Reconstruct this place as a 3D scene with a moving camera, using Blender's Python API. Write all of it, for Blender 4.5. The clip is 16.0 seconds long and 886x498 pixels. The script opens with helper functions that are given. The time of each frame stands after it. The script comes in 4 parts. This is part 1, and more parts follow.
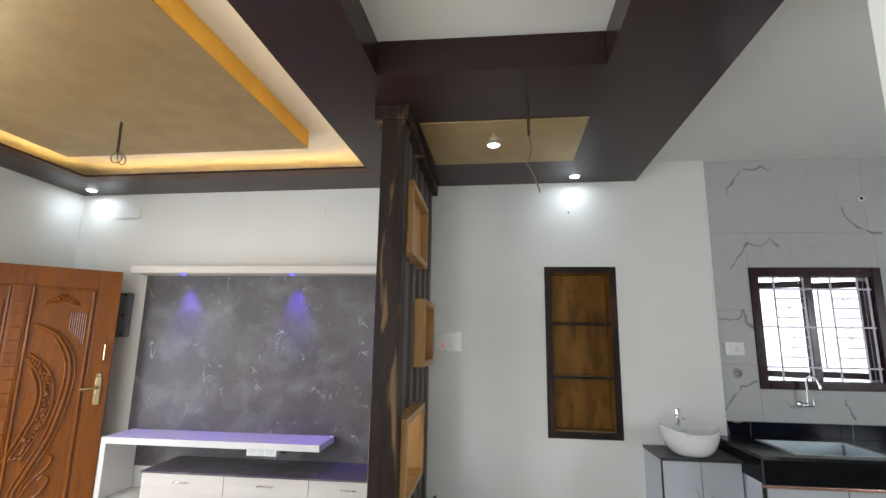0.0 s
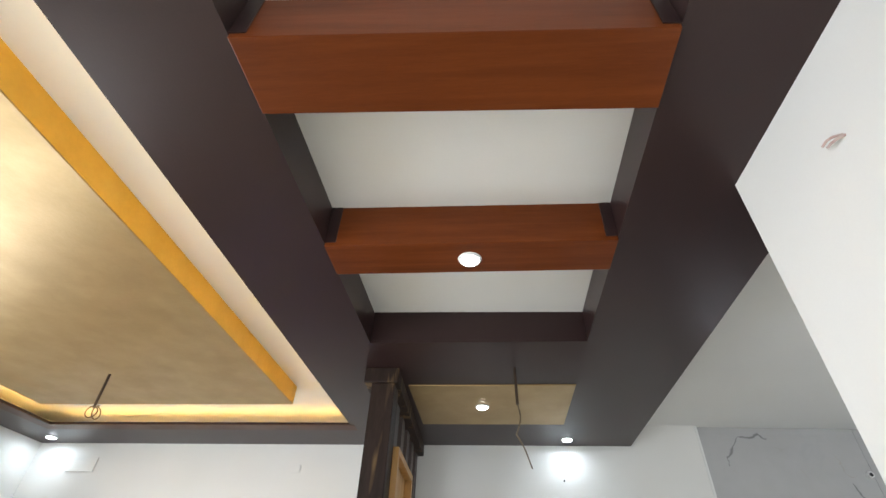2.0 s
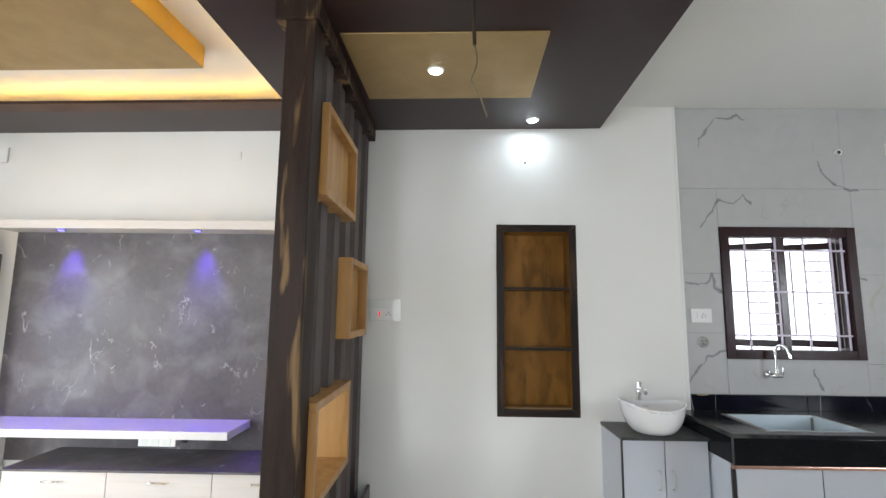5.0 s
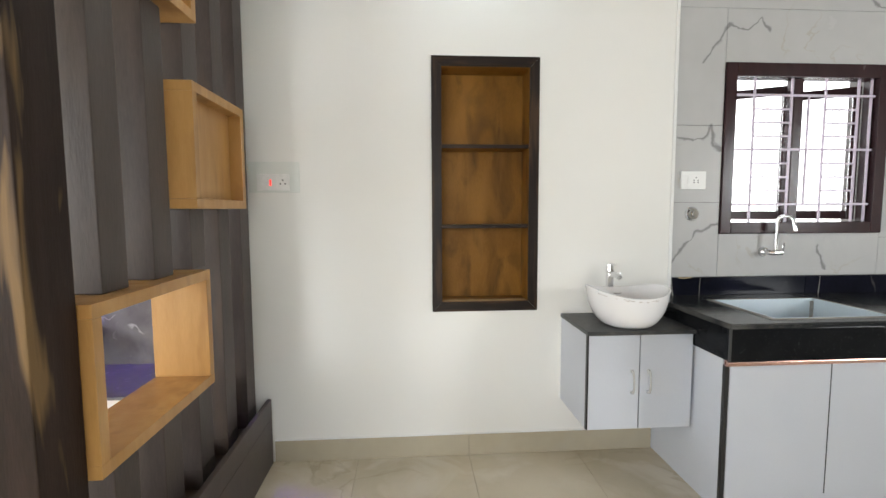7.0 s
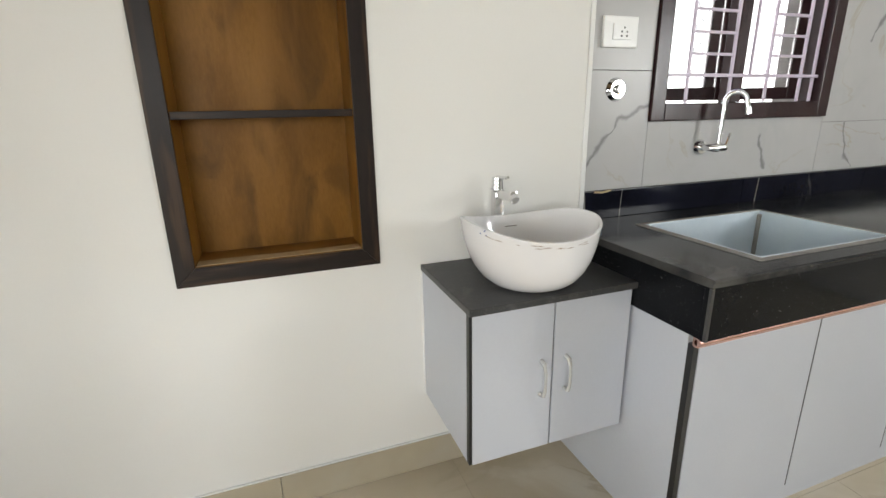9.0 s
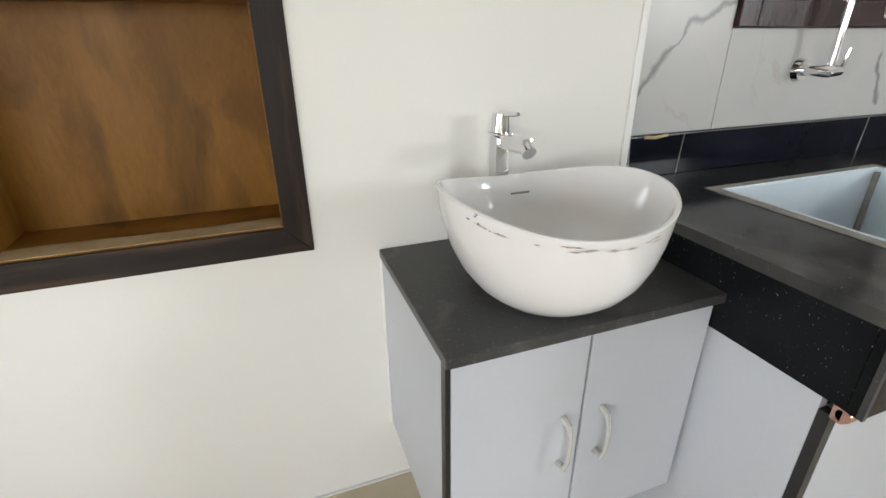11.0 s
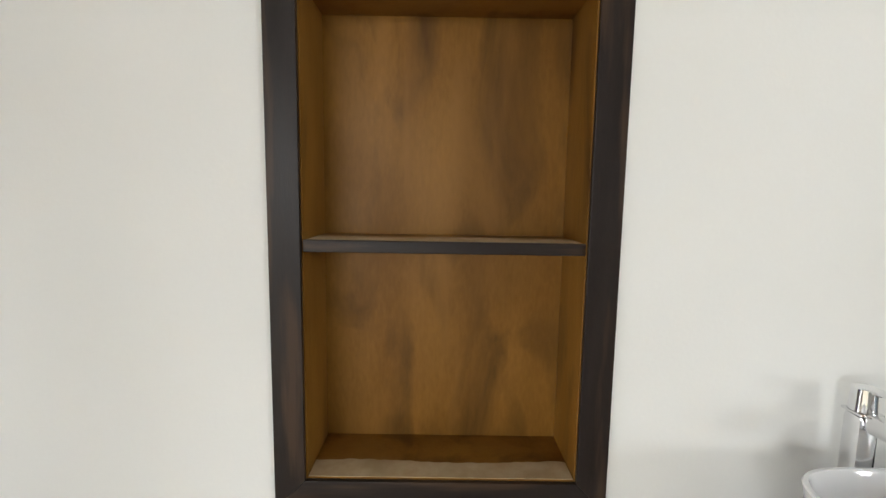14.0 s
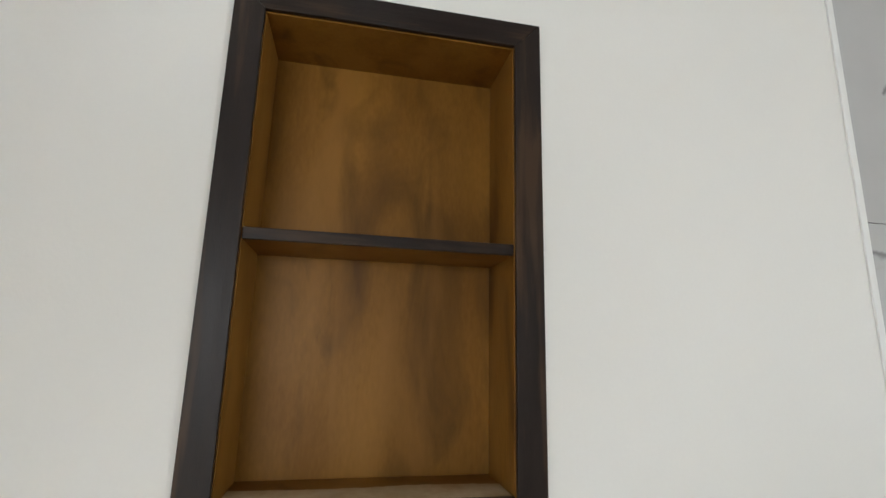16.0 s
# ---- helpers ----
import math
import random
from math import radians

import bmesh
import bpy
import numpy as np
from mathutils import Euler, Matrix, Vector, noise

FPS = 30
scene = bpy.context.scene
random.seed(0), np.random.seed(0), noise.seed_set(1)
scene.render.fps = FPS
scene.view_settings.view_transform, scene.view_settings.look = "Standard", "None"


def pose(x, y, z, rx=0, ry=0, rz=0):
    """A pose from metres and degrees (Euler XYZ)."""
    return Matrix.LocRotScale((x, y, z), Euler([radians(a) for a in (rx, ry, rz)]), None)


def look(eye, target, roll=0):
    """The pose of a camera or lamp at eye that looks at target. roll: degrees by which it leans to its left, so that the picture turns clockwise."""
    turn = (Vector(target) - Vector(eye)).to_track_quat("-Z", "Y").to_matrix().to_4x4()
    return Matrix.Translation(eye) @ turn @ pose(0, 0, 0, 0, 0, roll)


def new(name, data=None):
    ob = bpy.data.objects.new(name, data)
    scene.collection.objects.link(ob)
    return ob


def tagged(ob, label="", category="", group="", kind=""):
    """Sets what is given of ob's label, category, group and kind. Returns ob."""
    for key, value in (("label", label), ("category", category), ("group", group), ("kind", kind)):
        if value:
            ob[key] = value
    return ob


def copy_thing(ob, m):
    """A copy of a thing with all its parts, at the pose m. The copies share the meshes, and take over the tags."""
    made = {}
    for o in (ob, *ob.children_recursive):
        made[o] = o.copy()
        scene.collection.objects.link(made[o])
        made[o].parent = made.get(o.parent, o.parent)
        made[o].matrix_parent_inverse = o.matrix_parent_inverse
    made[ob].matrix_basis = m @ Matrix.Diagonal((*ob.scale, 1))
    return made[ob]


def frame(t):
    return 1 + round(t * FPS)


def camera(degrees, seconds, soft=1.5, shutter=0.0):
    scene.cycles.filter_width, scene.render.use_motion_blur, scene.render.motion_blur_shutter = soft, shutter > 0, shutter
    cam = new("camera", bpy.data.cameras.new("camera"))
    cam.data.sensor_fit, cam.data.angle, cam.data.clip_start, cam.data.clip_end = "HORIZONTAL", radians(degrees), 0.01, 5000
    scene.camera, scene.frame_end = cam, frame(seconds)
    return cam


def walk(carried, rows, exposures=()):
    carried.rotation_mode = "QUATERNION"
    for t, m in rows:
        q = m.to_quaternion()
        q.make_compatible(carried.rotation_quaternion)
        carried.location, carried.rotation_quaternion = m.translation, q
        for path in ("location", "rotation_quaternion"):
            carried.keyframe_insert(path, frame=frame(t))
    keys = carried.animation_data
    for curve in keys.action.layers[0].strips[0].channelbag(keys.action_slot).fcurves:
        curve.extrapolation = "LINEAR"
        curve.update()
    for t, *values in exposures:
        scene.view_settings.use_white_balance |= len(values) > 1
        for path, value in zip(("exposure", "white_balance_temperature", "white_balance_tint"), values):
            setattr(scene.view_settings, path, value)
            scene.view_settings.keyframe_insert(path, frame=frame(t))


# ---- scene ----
cam = camera(86.4, 16.0)
PATH = [
    (0, (-0.023, 0.598, 1.584), (-0.223, 2.554, 1.948), 0.9),
    (0.5, (-0.022, 0.588, 1.653), (-0.248, 2.45, 2.349), 1.9),
    (1, (-0.02, 0.547, 1.684), (-0.232, 2.278, 2.664), 2.5),
    (1.5, (-0.02, 0.514, 1.713), (-0.199, 2.129, 2.879), 2.8),
    (2, (-0.02, 0.496, 1.716), (-0.165, 2.054, 2.962), 2.6),
    (2.5, (-0.023, 0.504, 1.714), (-0.139, 2.072, 2.95), 2.3),
    (3, (-0.017, 0.563, 1.711), (-0.111, 2.2, 2.856), 1.9),
    (3.5, (0.011, 0.687, 1.692), (-0.067, 2.428, 2.673), 1.4),
    (4, (0.054, 0.826, 1.66), (-0.009, 2.675, 2.419), 1.2),
    (4.5, (0.083, 0.963, 1.611), (0.031, 2.897, 2.118), 1.0),
    (5, (0.096, 1.152, 1.539), (0.059, 3.135, 1.799), 0.6),
    (7.5, (0.401, 2.27, 1.351), (0.668, 4.239, 1.125), -0.5),
    (8, (0.51, 2.55, 1.329), (0.94, 4.479, 1.023), -0.7),
    (8.5, (0.601, 2.839, 1.31), (1.159, 4.713, 0.892), -0.9),
    (9, (0.685, 3.108, 1.28), (1.343, 4.912, 0.72), -1.1),
    (11.5, (0.940, 3.611, 1.210), (1.548, 5.324, 0.376), -0.9),
    (12, (0.889, 3.596, 1.273), (1.285, 5.383, 0.468), -0.2),
    (12.5, (0.801, 3.618, 1.293), (1.028, 5.486, 0.614), 0.4),
    (13, (0.726, 3.672, 1.308), (0.823, 5.585, 0.732), 0.3),
    (13.5, (0.695, 3.725, 1.334), (0.738, 5.674, 0.889), 0.5),
    (14, (0.693, 3.742, 1.372), (0.701, 5.728, 1.133), 0.9),
    (14.5, (0.705, 3.738, 1.429), (0.650, 5.737, 1.436), 1.1),
    (15, (0.700, 3.708, 1.485), (0.659, 5.695, 1.710), 1.4),
    (15.5, (0.686, 3.679, 1.530), (0.744, 5.644, 1.897), 1.6),
    (16, (0.641, 3.714, 1.530), (1.025, 5.635, 1.931), 1.4),
]
EXPOSURES = [(0, -0.36, 6250, 10), (1.0, -0.2, 6200, 10), (2.0, -0.1, 6200, 10), (3.5, -0.15, 6220, 10), (4.5, -0.14, 6230, 10), (5.2, 0.08, 6200, 10), (7.5, 0.40, 6720, 10), (8.5, 0.32, 6750, 10), (9.2, 0.26, 6780, 10), (11.5, 0.42, 6620, 10), (13.5, 0.36, 6680, 10), (14.5, 0.42, 6420, 10), (15.5, 0.22, 6380, 10), (16, 0.16, 6400, 10)]
walk(cam, [(t, look(eye, target, roll)) for t, eye, target, roll in PATH], EXPOSURES)


# ---- world and light ----
world = bpy.data.worlds.new("sky_world")
world.use_nodes = True
scene.world = world
wn = world.node_tree
sky = wn.nodes.new("ShaderNodeTexSky")
sky.sky_type, sky.sun_disc = "NISHITA", False
sky.sun_elevation, sky.sun_rotation = radians(48), radians(200)
wn.links.new(sky.outputs[0], wn.nodes["Background"].inputs[0])
wn.nodes["Background"].inputs[1].default_value = 0.12
sun = new("sun", bpy.data.lights.new("sun", "SUN"))
sun.data.energy, sun.data.angle, sun.data.color = 2.5, radians(0.5), (1, 0.95, 0.88)
sun.matrix_world = pose(0, 0, 8, 42, 0, 160)


def area(name, eye, target, w, h, watts, colour):
    lamp = new(name, bpy.data.lights.new(name, "AREA"))
    lamp.data.shape, lamp.data.size, lamp.data.size_y = "RECTANGLE", w, h
    lamp.data.energy, lamp.data.color = watts, colour
    lamp.matrix_world = look(eye, target)
    return lamp


def disc_lamp(name, at, watts, colour, radius):
    lamp = new(name, bpy.data.lights.new(name, "AREA"))
    lamp.data.shape, lamp.data.size = "DISK", radius * 2
    lamp.data.energy, lamp.data.color = watts, colour
    lamp.matrix_world = look(at, (at[0], at[1], at[2] - 1))
    return lamp


def spot(name, at, watts, colour, degrees, radius=0.03):
    lamp = new(name, bpy.data.lights.new(name, "SPOT"))
    lamp.data.energy, lamp.data.color, lamp.data.shadow_soft_size = watts, colour, radius
    lamp.data.spot_size, lamp.data.spot_blend = radians(degrees), 1.0
    lamp.matrix_world = look(at, (at[0], at[1], at[2] - 1))
    return lamp


DAY = (0.93, 0.97, 1.0)
# Fill light added behind the camera, at an assumed opening that is never seen.
area("rear_fill_light", (-1.5, -2.15, 1.6), (-1.5, 0.3, 0.3), 3.4, 1.7, 128, DAY)
area("hall_side_daylight", (-3.86, 0.45, 1.6), (-0.8, 1.3, 0.3), 2.1, 1.5, 76, DAY)
area("main_door_daylight", (-3.86, 2.75, 1.05), (-1.2, 2.75, 0.2), 0.95, 1.9, 80, DAY)
area("kitchen_side_daylight", (4.28, 1.9, 1.65), (1.3, 4.2, 1.2), 0.6, 0.8, 32, DAY)
COOL = (0.80, 0.93, 1.0)
DOWNLIGHTS = [(0.0, 3.61, 2.860), (0.655, 4.325, 2.876), (-3.58, 4.33, 2.827), (-0.05, 1.985, 2.854), (-2.27, 2.15, 2.836)]
for at in DOWNLIGHTS:
    disc_lamp("downlight_beam", (at[0], at[1], at[2] - 0.014), 1.5, COOL, 0.031)
PELMET_SPOTS = [(-2.62, 4.40), (-1.66, 4.40), (-0.84, 4.40)]
for px_, py_ in PELMET_SPOTS:
    spot("pelmet_beam", (px_, py_ + 0.015, 2.058), 55, (0.16, 0.07, 1.0), 62, 0.012)

# ---- materials ----


def mat(name, a, b=None, rough=0.5, metal=0.0, scale=3.0, fine=60.0, bump=0.05, stretch=(1, 1, 1), rvar=0.12, spec=0.5, coat=0.0):
    """Two-scale procedural surface: colours a to b over a broad noise, fine grain in colour, gloss and relief."""
    m = bpy.data.materials.new(name)
    m.use_nodes = True
    n, l = m.node_tree.nodes, m.node_tree.links
    p = n["Principled BSDF"]
    b = b or tuple(c * 0.9 for c in a)
    tc = n.new("ShaderNodeTexCoord")
    mp = n.new("ShaderNodeMapping")
    mp.inputs["Scale"].default_value = stretch
    l.new(tc.outputs["Object"], mp.inputs[0])
    big, small = n.new("ShaderNodeTexNoise"), n.new("ShaderNodeTexNoise")
    for t, s, d in ((big, scale, 5.0), (small, fine, 3.0)):
        t.inputs["Scale"].default_value, t.inputs["Detail"].default_value = s, d
        l.new(mp.outputs[0], t.inputs["Vector"])
    add = n.new("ShaderNodeMath")
    add.operation = "MULTIPLY_ADD"
    add.inputs[1].default_value = 0.35
    l.new(small.outputs[0], add.inputs[0])
    sub = n.new("ShaderNodeMath")
    sub.operation = "SUBTRACT"
    sub.inputs[1].default_value = 0.175
    l.new(big.outputs[0], sub.inputs[0])
    l.new(sub.outputs[0], add.inputs[2])
    ramp = n.new("ShaderNodeValToRGB")
    ramp.color_ramp.elements[0].position, ramp.color_ramp.elements[1].position = 0.3, 0.7
    ramp.color_ramp.elements[0].color, ramp.color_ramp.elements[1].color = (*a, 1), (*b, 1)
    l.new(add.outputs[0], ramp.inputs[0])
    l.new(ramp.outputs[0], p.inputs["Base Color"])
    rr = n.new("ShaderNodeMapRange")
    rr.inputs["To Min"].default_value, rr.inputs["To Max"].default_value = max(rough - rvar, 0.02), min(rough + rvar, 1)
    l.new(big.outputs[0], rr.inputs[0])
    l.new(rr.outputs[0], p.inputs["Roughness"])
    p.inputs["Metallic"].default_value = metal
    p.inputs["Specular IOR Level"].default_value = spec
    p.inputs["Coat Weight"].default_value = coat
    p.inputs["Coat Roughness"].default_value = 0.15
    bp = n.new("ShaderNodeBump")
    bp.inputs["Strength"].default_value, bp.inputs["Distance"].default_value = bump, 0.01
    l.new(add.outputs[0], bp.inputs["Height"])
    l.new(bp.outputs[0], p.inputs["Normal"])
    return m


def mix_in(m, colour, scale, low, high, detail=2.0, warp=0.0, ridge=False, stretch=(1, 1, 1), amount=1.0, patch=0.0, shift=0.0, rare=False, turn=0.0):
    """Lays a second colour over m where a noise passes a threshold (specks, stains) or runs along its middle (veins)."""
    n, l = m.node_tree.nodes, m.node_tree.links
    p = n["Principled BSDF"]
    old = p.inputs["Base Color"].links[0].from_socket
    tc, mp, t = n.new("ShaderNodeTexCoord"), n.new("ShaderNodeMapping"), n.new("ShaderNodeTexNoise")
    mp.inputs["Scale"].default_value = stretch
    mp.inputs["Rotation"].default_value = (0, radians(turn), 0)
    mp.inputs["Location"].default_value = (shift, shift * 0.7, shift * 1.3)
    t.inputs["Scale"].default_value, t.inputs["Detail"].default_value, t.inputs["Distortion"].default_value = scale, detail, warp
    l.new(tc.outputs["Object"], mp.inputs[0])
    l.new(mp.outputs[0], t.inputs["Vector"])
    value = t.outputs[0]
    if ridge:
        s, ab = n.new("ShaderNodeMath"), n.new("ShaderNodeMath")
        s.operation, ab.operation = "SUBTRACT", "ABSOLUTE"
        s.inputs[1].default_value = 0.5
        l.new(value, s.inputs[0])
        l.new(s.outputs[0], ab.inputs[0])
        value = ab.outputs[0]
    r = n.new("ShaderNodeMapRange")
    r.inputs["From Min"].default_value, r.inputs["From Max"].default_value = low, high
    r.inputs["To Max"].default_value = amount
    if ridge:
        r.inputs["To Min"].default_value, r.inputs["To Max"].default_value = amount, 0.0
    l.new(value, r.inputs[0])
    fac = r.outputs[0]
    if patch:
        t2, r2, mul = n.new("ShaderNodeTexNoise"), n.new("ShaderNodeMapRange"), n.new("ShaderNodeMath")
        t2.inputs["Scale"].default_value = patch
        l.new(mp.outputs[0], t2.inputs["Vector"])
        r2.inputs["From Min"].default_value, r2.inputs["From Max"].default_value = (0.58, 0.68) if rare else (0.48, 0.62)
        l.new(t2.outputs[0], r2.inputs[0])
        mul.operation = "MULTIPLY"
        l.new(fac, mul.inputs[0])
        l.new(r2.outputs[0], mul.inputs[1])
        fac = mul.outputs[0]
    mx = n.new("ShaderNodeMix")
    mx.data_type = "RGBA"
    l.new(fac, mx.inputs["Factor"])
    l.new(old, mx.inputs["A"])
    mx.inputs["B"].default_value = (*colour, 1)
    l.new(mx.outputs["Result"], p.inputs["Base Color"])
    return m


def vein_lines(m, colour, lines, width, amount):
    """Prints broken, wandering veins along lines of (x, z) on an upright wall face."""
    n, l = m.node_tree.nodes, m.node_tree.links
    p = n["Principled BSDF"]
    old = p.inputs["Base Color"].links[0].from_socket

    def vec(op, a, b):
        node = n.new("ShaderNodeVectorMath")
        node.operation = op
        for k, v in ((0, a), (1, b)):
            if isinstance(v, (tuple, Vector)):
                node.inputs[k].default_value = v
            else:
                l.new(v, node.inputs[k])
        return node

    geo, wob, fine = n.new("ShaderNodeNewGeometry"), n.new("ShaderNodeTexNoise"), n.new("ShaderNodeTexNoise")
    wob.inputs["Scale"].default_value, wob.inputs["Detail"].default_value = 9.0, 4.0
    fine.inputs["Scale"].default_value, fine.inputs["Detail"].default_value = 14.0, 3.0
    l.new(geo.outputs["Position"], wob.inputs["Vector"])
    l.new(geo.outputs["Position"], fine.inputs["Vector"])
    off = vec("MULTIPLY", vec("SUBTRACT", wob.outputs["Color"], (0.5, 0.5, 0.5)).outputs[0], (0.10, 0.0, 0.10))
    flat = vec("MULTIPLY", vec("ADD", geo.outputs["Position"], off.outputs[0]).outputs[0], (1.0, 0.0, 1.0)).outputs[0]
    near = None
    for line in lines:
        for (x0, z0), (x1, z1) in zip(line, line[1:]):
            d = Vector((x1 - x0, 0.0, z1 - z0))
            rel = vec("SUBTRACT", flat, (x0, 0.0, z0)).outputs[0]
            h = n.new("ShaderNodeClamp")
            l.new(vec("DOT_PRODUCT", rel, d / d.length_squared).outputs["Value"], h.inputs[0])
            along = n.new("ShaderNodeVectorMath")
            along.operation = "SCALE"
            along.inputs[0].default_value = d
            l.new(h.outputs[0], along.inputs["Scale"])
            dist = vec("DISTANCE", rel, along.outputs[0]).outputs["Value"]
            if near is not None:
                low = n.new("ShaderNodeMath")
                low.operation = "MINIMUM"
                l.new(near, low.inputs[0])
                l.new(dist, low.inputs[1])
                dist = low.outputs[0]
            near = dist
    wide, body = n.new("ShaderNodeMapRange"), n.new("ShaderNodeMapRange")
    body.interpolation_type = "SMOOTHSTEP"
    wide.inputs["From Min"].default_value, wide.inputs["From Max"].default_value = 0.35, 0.65
    wide.inputs["To Min"].default_value, wide.inputs["To Max"].default_value = width * 0.25, width
    l.new(fine.outputs[0], wide.inputs[0])
    l.new(near, body.inputs[0])
    l.new(wide.outputs[0], body.inputs["From Max"])
    body.inputs["To Min"].default_value, body.inputs["To Max"].default_value = amount, 0.0
    mx = n.new("ShaderNodeMix")
    mx.data_type = "RGBA"
    l.new(body.outputs[0], mx.inputs["Factor"])
    l.new(old, mx.inputs["A"])
    mx.inputs["B"].default_value = (*colour, 1)
    l.new(mx.outputs["Result"], p.inputs["Base Color"])
    return m


def glow(name, colour, strength):
    m = bpy.data.materials.new(name)
    m.use_nodes = True
    p = m.node_tree.nodes["Principled BSDF"]
    p.inputs["Base Color"].default_value = (*colour, 1)
    p.inputs["Emission Color"].default_value = (*colour, 1)
    p.inputs["Emission Strength"].default_value = strength
    return m


def glass(name):
    m = bpy.data.materials.new(name)
    m.use_nodes = True
    p = m.node_tree.nodes["Principled BSDF"]
    p.inputs["Transmission Weight"].default_value, p.inputs["Roughness"].default_value = 1.0, 0.03
    p.inputs["IOR"].default_value = 1.45
    return m


WALL = mix_in(mat("wall_paint", (0.80, 0.79, 0.755), (0.775, 0.765, 0.73), 0.62, scale=1.4, fine=140, bump=0.06, rvar=0.06, spec=0.3), (0.70, 0.68, 0.62), 0.9, 0.56, 0.75, amount=0.35)
CEIL = mat("ceiling_paint", (0.80, 0.80, 0.78), (0.77, 0.77, 0.75), 0.55, scale=1.2, fine=120, bump=0.04)
DARK = mat("dark_brown_enamel", (0.0265, 0.0135, 0.0128), (0.033, 0.0175, 0.0165), 0.32, scale=1.6, fine=180, bump=0.06, rvar=0.07, spec=0.3)
GOLD = mix_in(mat("gold_texture_paint", (0.43, 0.30, 0.132), (0.38, 0.262, 0.11), 0.40, metal=0.5, scale=5, fine=70, bump=0.16, rvar=0.10), (0.48, 0.345, 0.16), 7, 0.50, 0.72, amount=0.4)
ORANGE = mat("yellow_ochre_paint", (0.66, 0.40, 0.045), (0.58, 0.34, 0.032), 0.45, scale=7, fine=60, bump=0.12)
REDWOOD = mix_in(mat("red_brown_laminate", (0.150, 0.037, 0.008), (0.105, 0.024, 0.005), 0.32, scale=3, fine=40, bump=0.05, stretch=(0.5, 6, 6), rvar=0.06, spec=0.16), (0.185, 0.050, 0.012), 5, 0.5, 0.7, stretch=(0.4, 9, 9), amount=0.3)
POST = mix_in(mat("dark_stained_wood", (0.018, 0.0110, 0.0085), (0.034, 0.0215, 0.0170), 0.46, scale=4, fine=50, bump=0.14, stretch=(5, 5, 0.6), spec=0.12), (0.20, 0.125, 0.055), 2.2, 0.585, 0.665, detail=3, warp=0.5, stretch=(6, 6, 0.75), amount=0.75)
SLAT = mix_in(mat("dark_stained_slat_wood", (0.046, 0.035, 0.031), (0.082, 0.064, 0.057), 0.46, scale=3, fine=45, bump=0.16, stretch=(4, 4, 0.7), spec=0.35), (0.105, 0.072, 0.048), 3.0, 0.62, 0.74, detail=4, stretch=(4, 4, 0.6), amount=0.5)
OAK = mix_in(mat("honey_plywood", (0.46, 0.255, 0.085), (0.38, 0.195, 0.055), 0.38, scale=3, fine=45, bump=0.06, stretch=(5, 5, 0.7)), (0.27, 0.125, 0.035), 4.5, 0.56, 0.72, stretch=(3, 3, 0.8), amount=0.6)
NICHE = mix_in(mix_in(mat("brown_varnished_plywood", (0.262, 0.124, 0.022), (0.180, 0.079, 0.012), 0.42, scale=3, fine=60, bump=0.05, stretch=(3.0, 3.0, 0.9), rvar=0.08, spec=0.18), (0.090, 0.040, 0.008), 2.4, 0.51, 0.69, detail=6, warp=0.7, stretch=(3.6, 3.6, 1.3), amount=0.9), (0.25, 0.118, 0.024), 3.0, 0.50, 0.66, detail=5, warp=0.4, stretch=(4.0, 4.0, 0.7), amount=0.7, shift=4)
FRAME = mix_in(mat("blackish_walnut", (0.016, 0.011, 0.0095), (0.024, 0.017, 0.014), 0.38, scale=5, fine=90, bump=0.12, stretch=(8, 8, 0.8), spec=0.2), (0.080, 0.045, 0.025), 3.5, 0.515, 0.64, detail=4, stretch=(9, 9, 0.8), amount=0.6)
FRAMEH = mix_in(mat("blackish_walnut_crossgrain", (0.016, 0.011, 0.0095), (0.024, 0.017, 0.014), 0.38, scale=5, fine=90, bump=0.12, stretch=(0.8, 8, 8), spec=0.2), (0.080, 0.045, 0.025), 3.5, 0.515, 0.64, detail=4, stretch=(0.8, 9, 9), amount=0.6)
DUST = mat("dusty_plywood", (0.50, 0.39, 0.24), (0.38, 0.27, 0.14), 0.7, scale=14, fine=90)
TEAK = mix_in(mat("varnished_teak", (0.285, 0.088, 0.009), (0.190, 0.054, 0.006), 0.26, scale=4, fine=50, bump=0.10, stretch=(7, 7, 0.8), coat=0.12, spec=0.3), (0.09, 0.022, 0.004), 5, 0.55, 0.70, detail=4, stretch=(10, 10, 0.9), amount=0.45)
TVPANEL = mix_in(mix_in(mat("grey_marble_laminate", (0.115, 0.103, 0.107), (0.078, 0.069, 0.073), 0.34, scale=2.4, fine=30, bump=0.02, spec=0.3), (0.20, 0.188, 0.192), 4.2, 0.48, 0.74, detail=8, warp=0.5, amount=0.7), (0.58, 0.56, 0.56), 3.6, 0.0, 0.016, detail=4, warp=0.4, ridge=True, stretch=(1.3, 1, 0.9), amount=0.45, patch=6.5, shift=2, rare=True)
TVPANEL = mix_in(TVPANEL, (0.62, 0.60, 0.60), 6.0, 0.0, 0.012, detail=4, warp=0.3, ridge=True, stretch=(1.2, 1, 0.8), amount=0.35, patch=5.0, shift=9, rare=True)
PALEWOOD = mix_in(mat("pale_cream_laminate", (0.67, 0.625, 0.58), (0.62, 0.575, 0.53), 0.36, scale=3, fine=50, bump=0.04, stretch=(0.6, 5, 5)), (0.58, 0.51, 0.44), 5, 0.52, 0.72, stretch=(0.5, 9, 9), amount=0.4)
WHITELAM = mat("white_laminate", (0.72, 0.70, 0.68), (0.68, 0.66, 0.64), 0.48, scale=4, fine=80, bump=0.03, rvar=0.04)
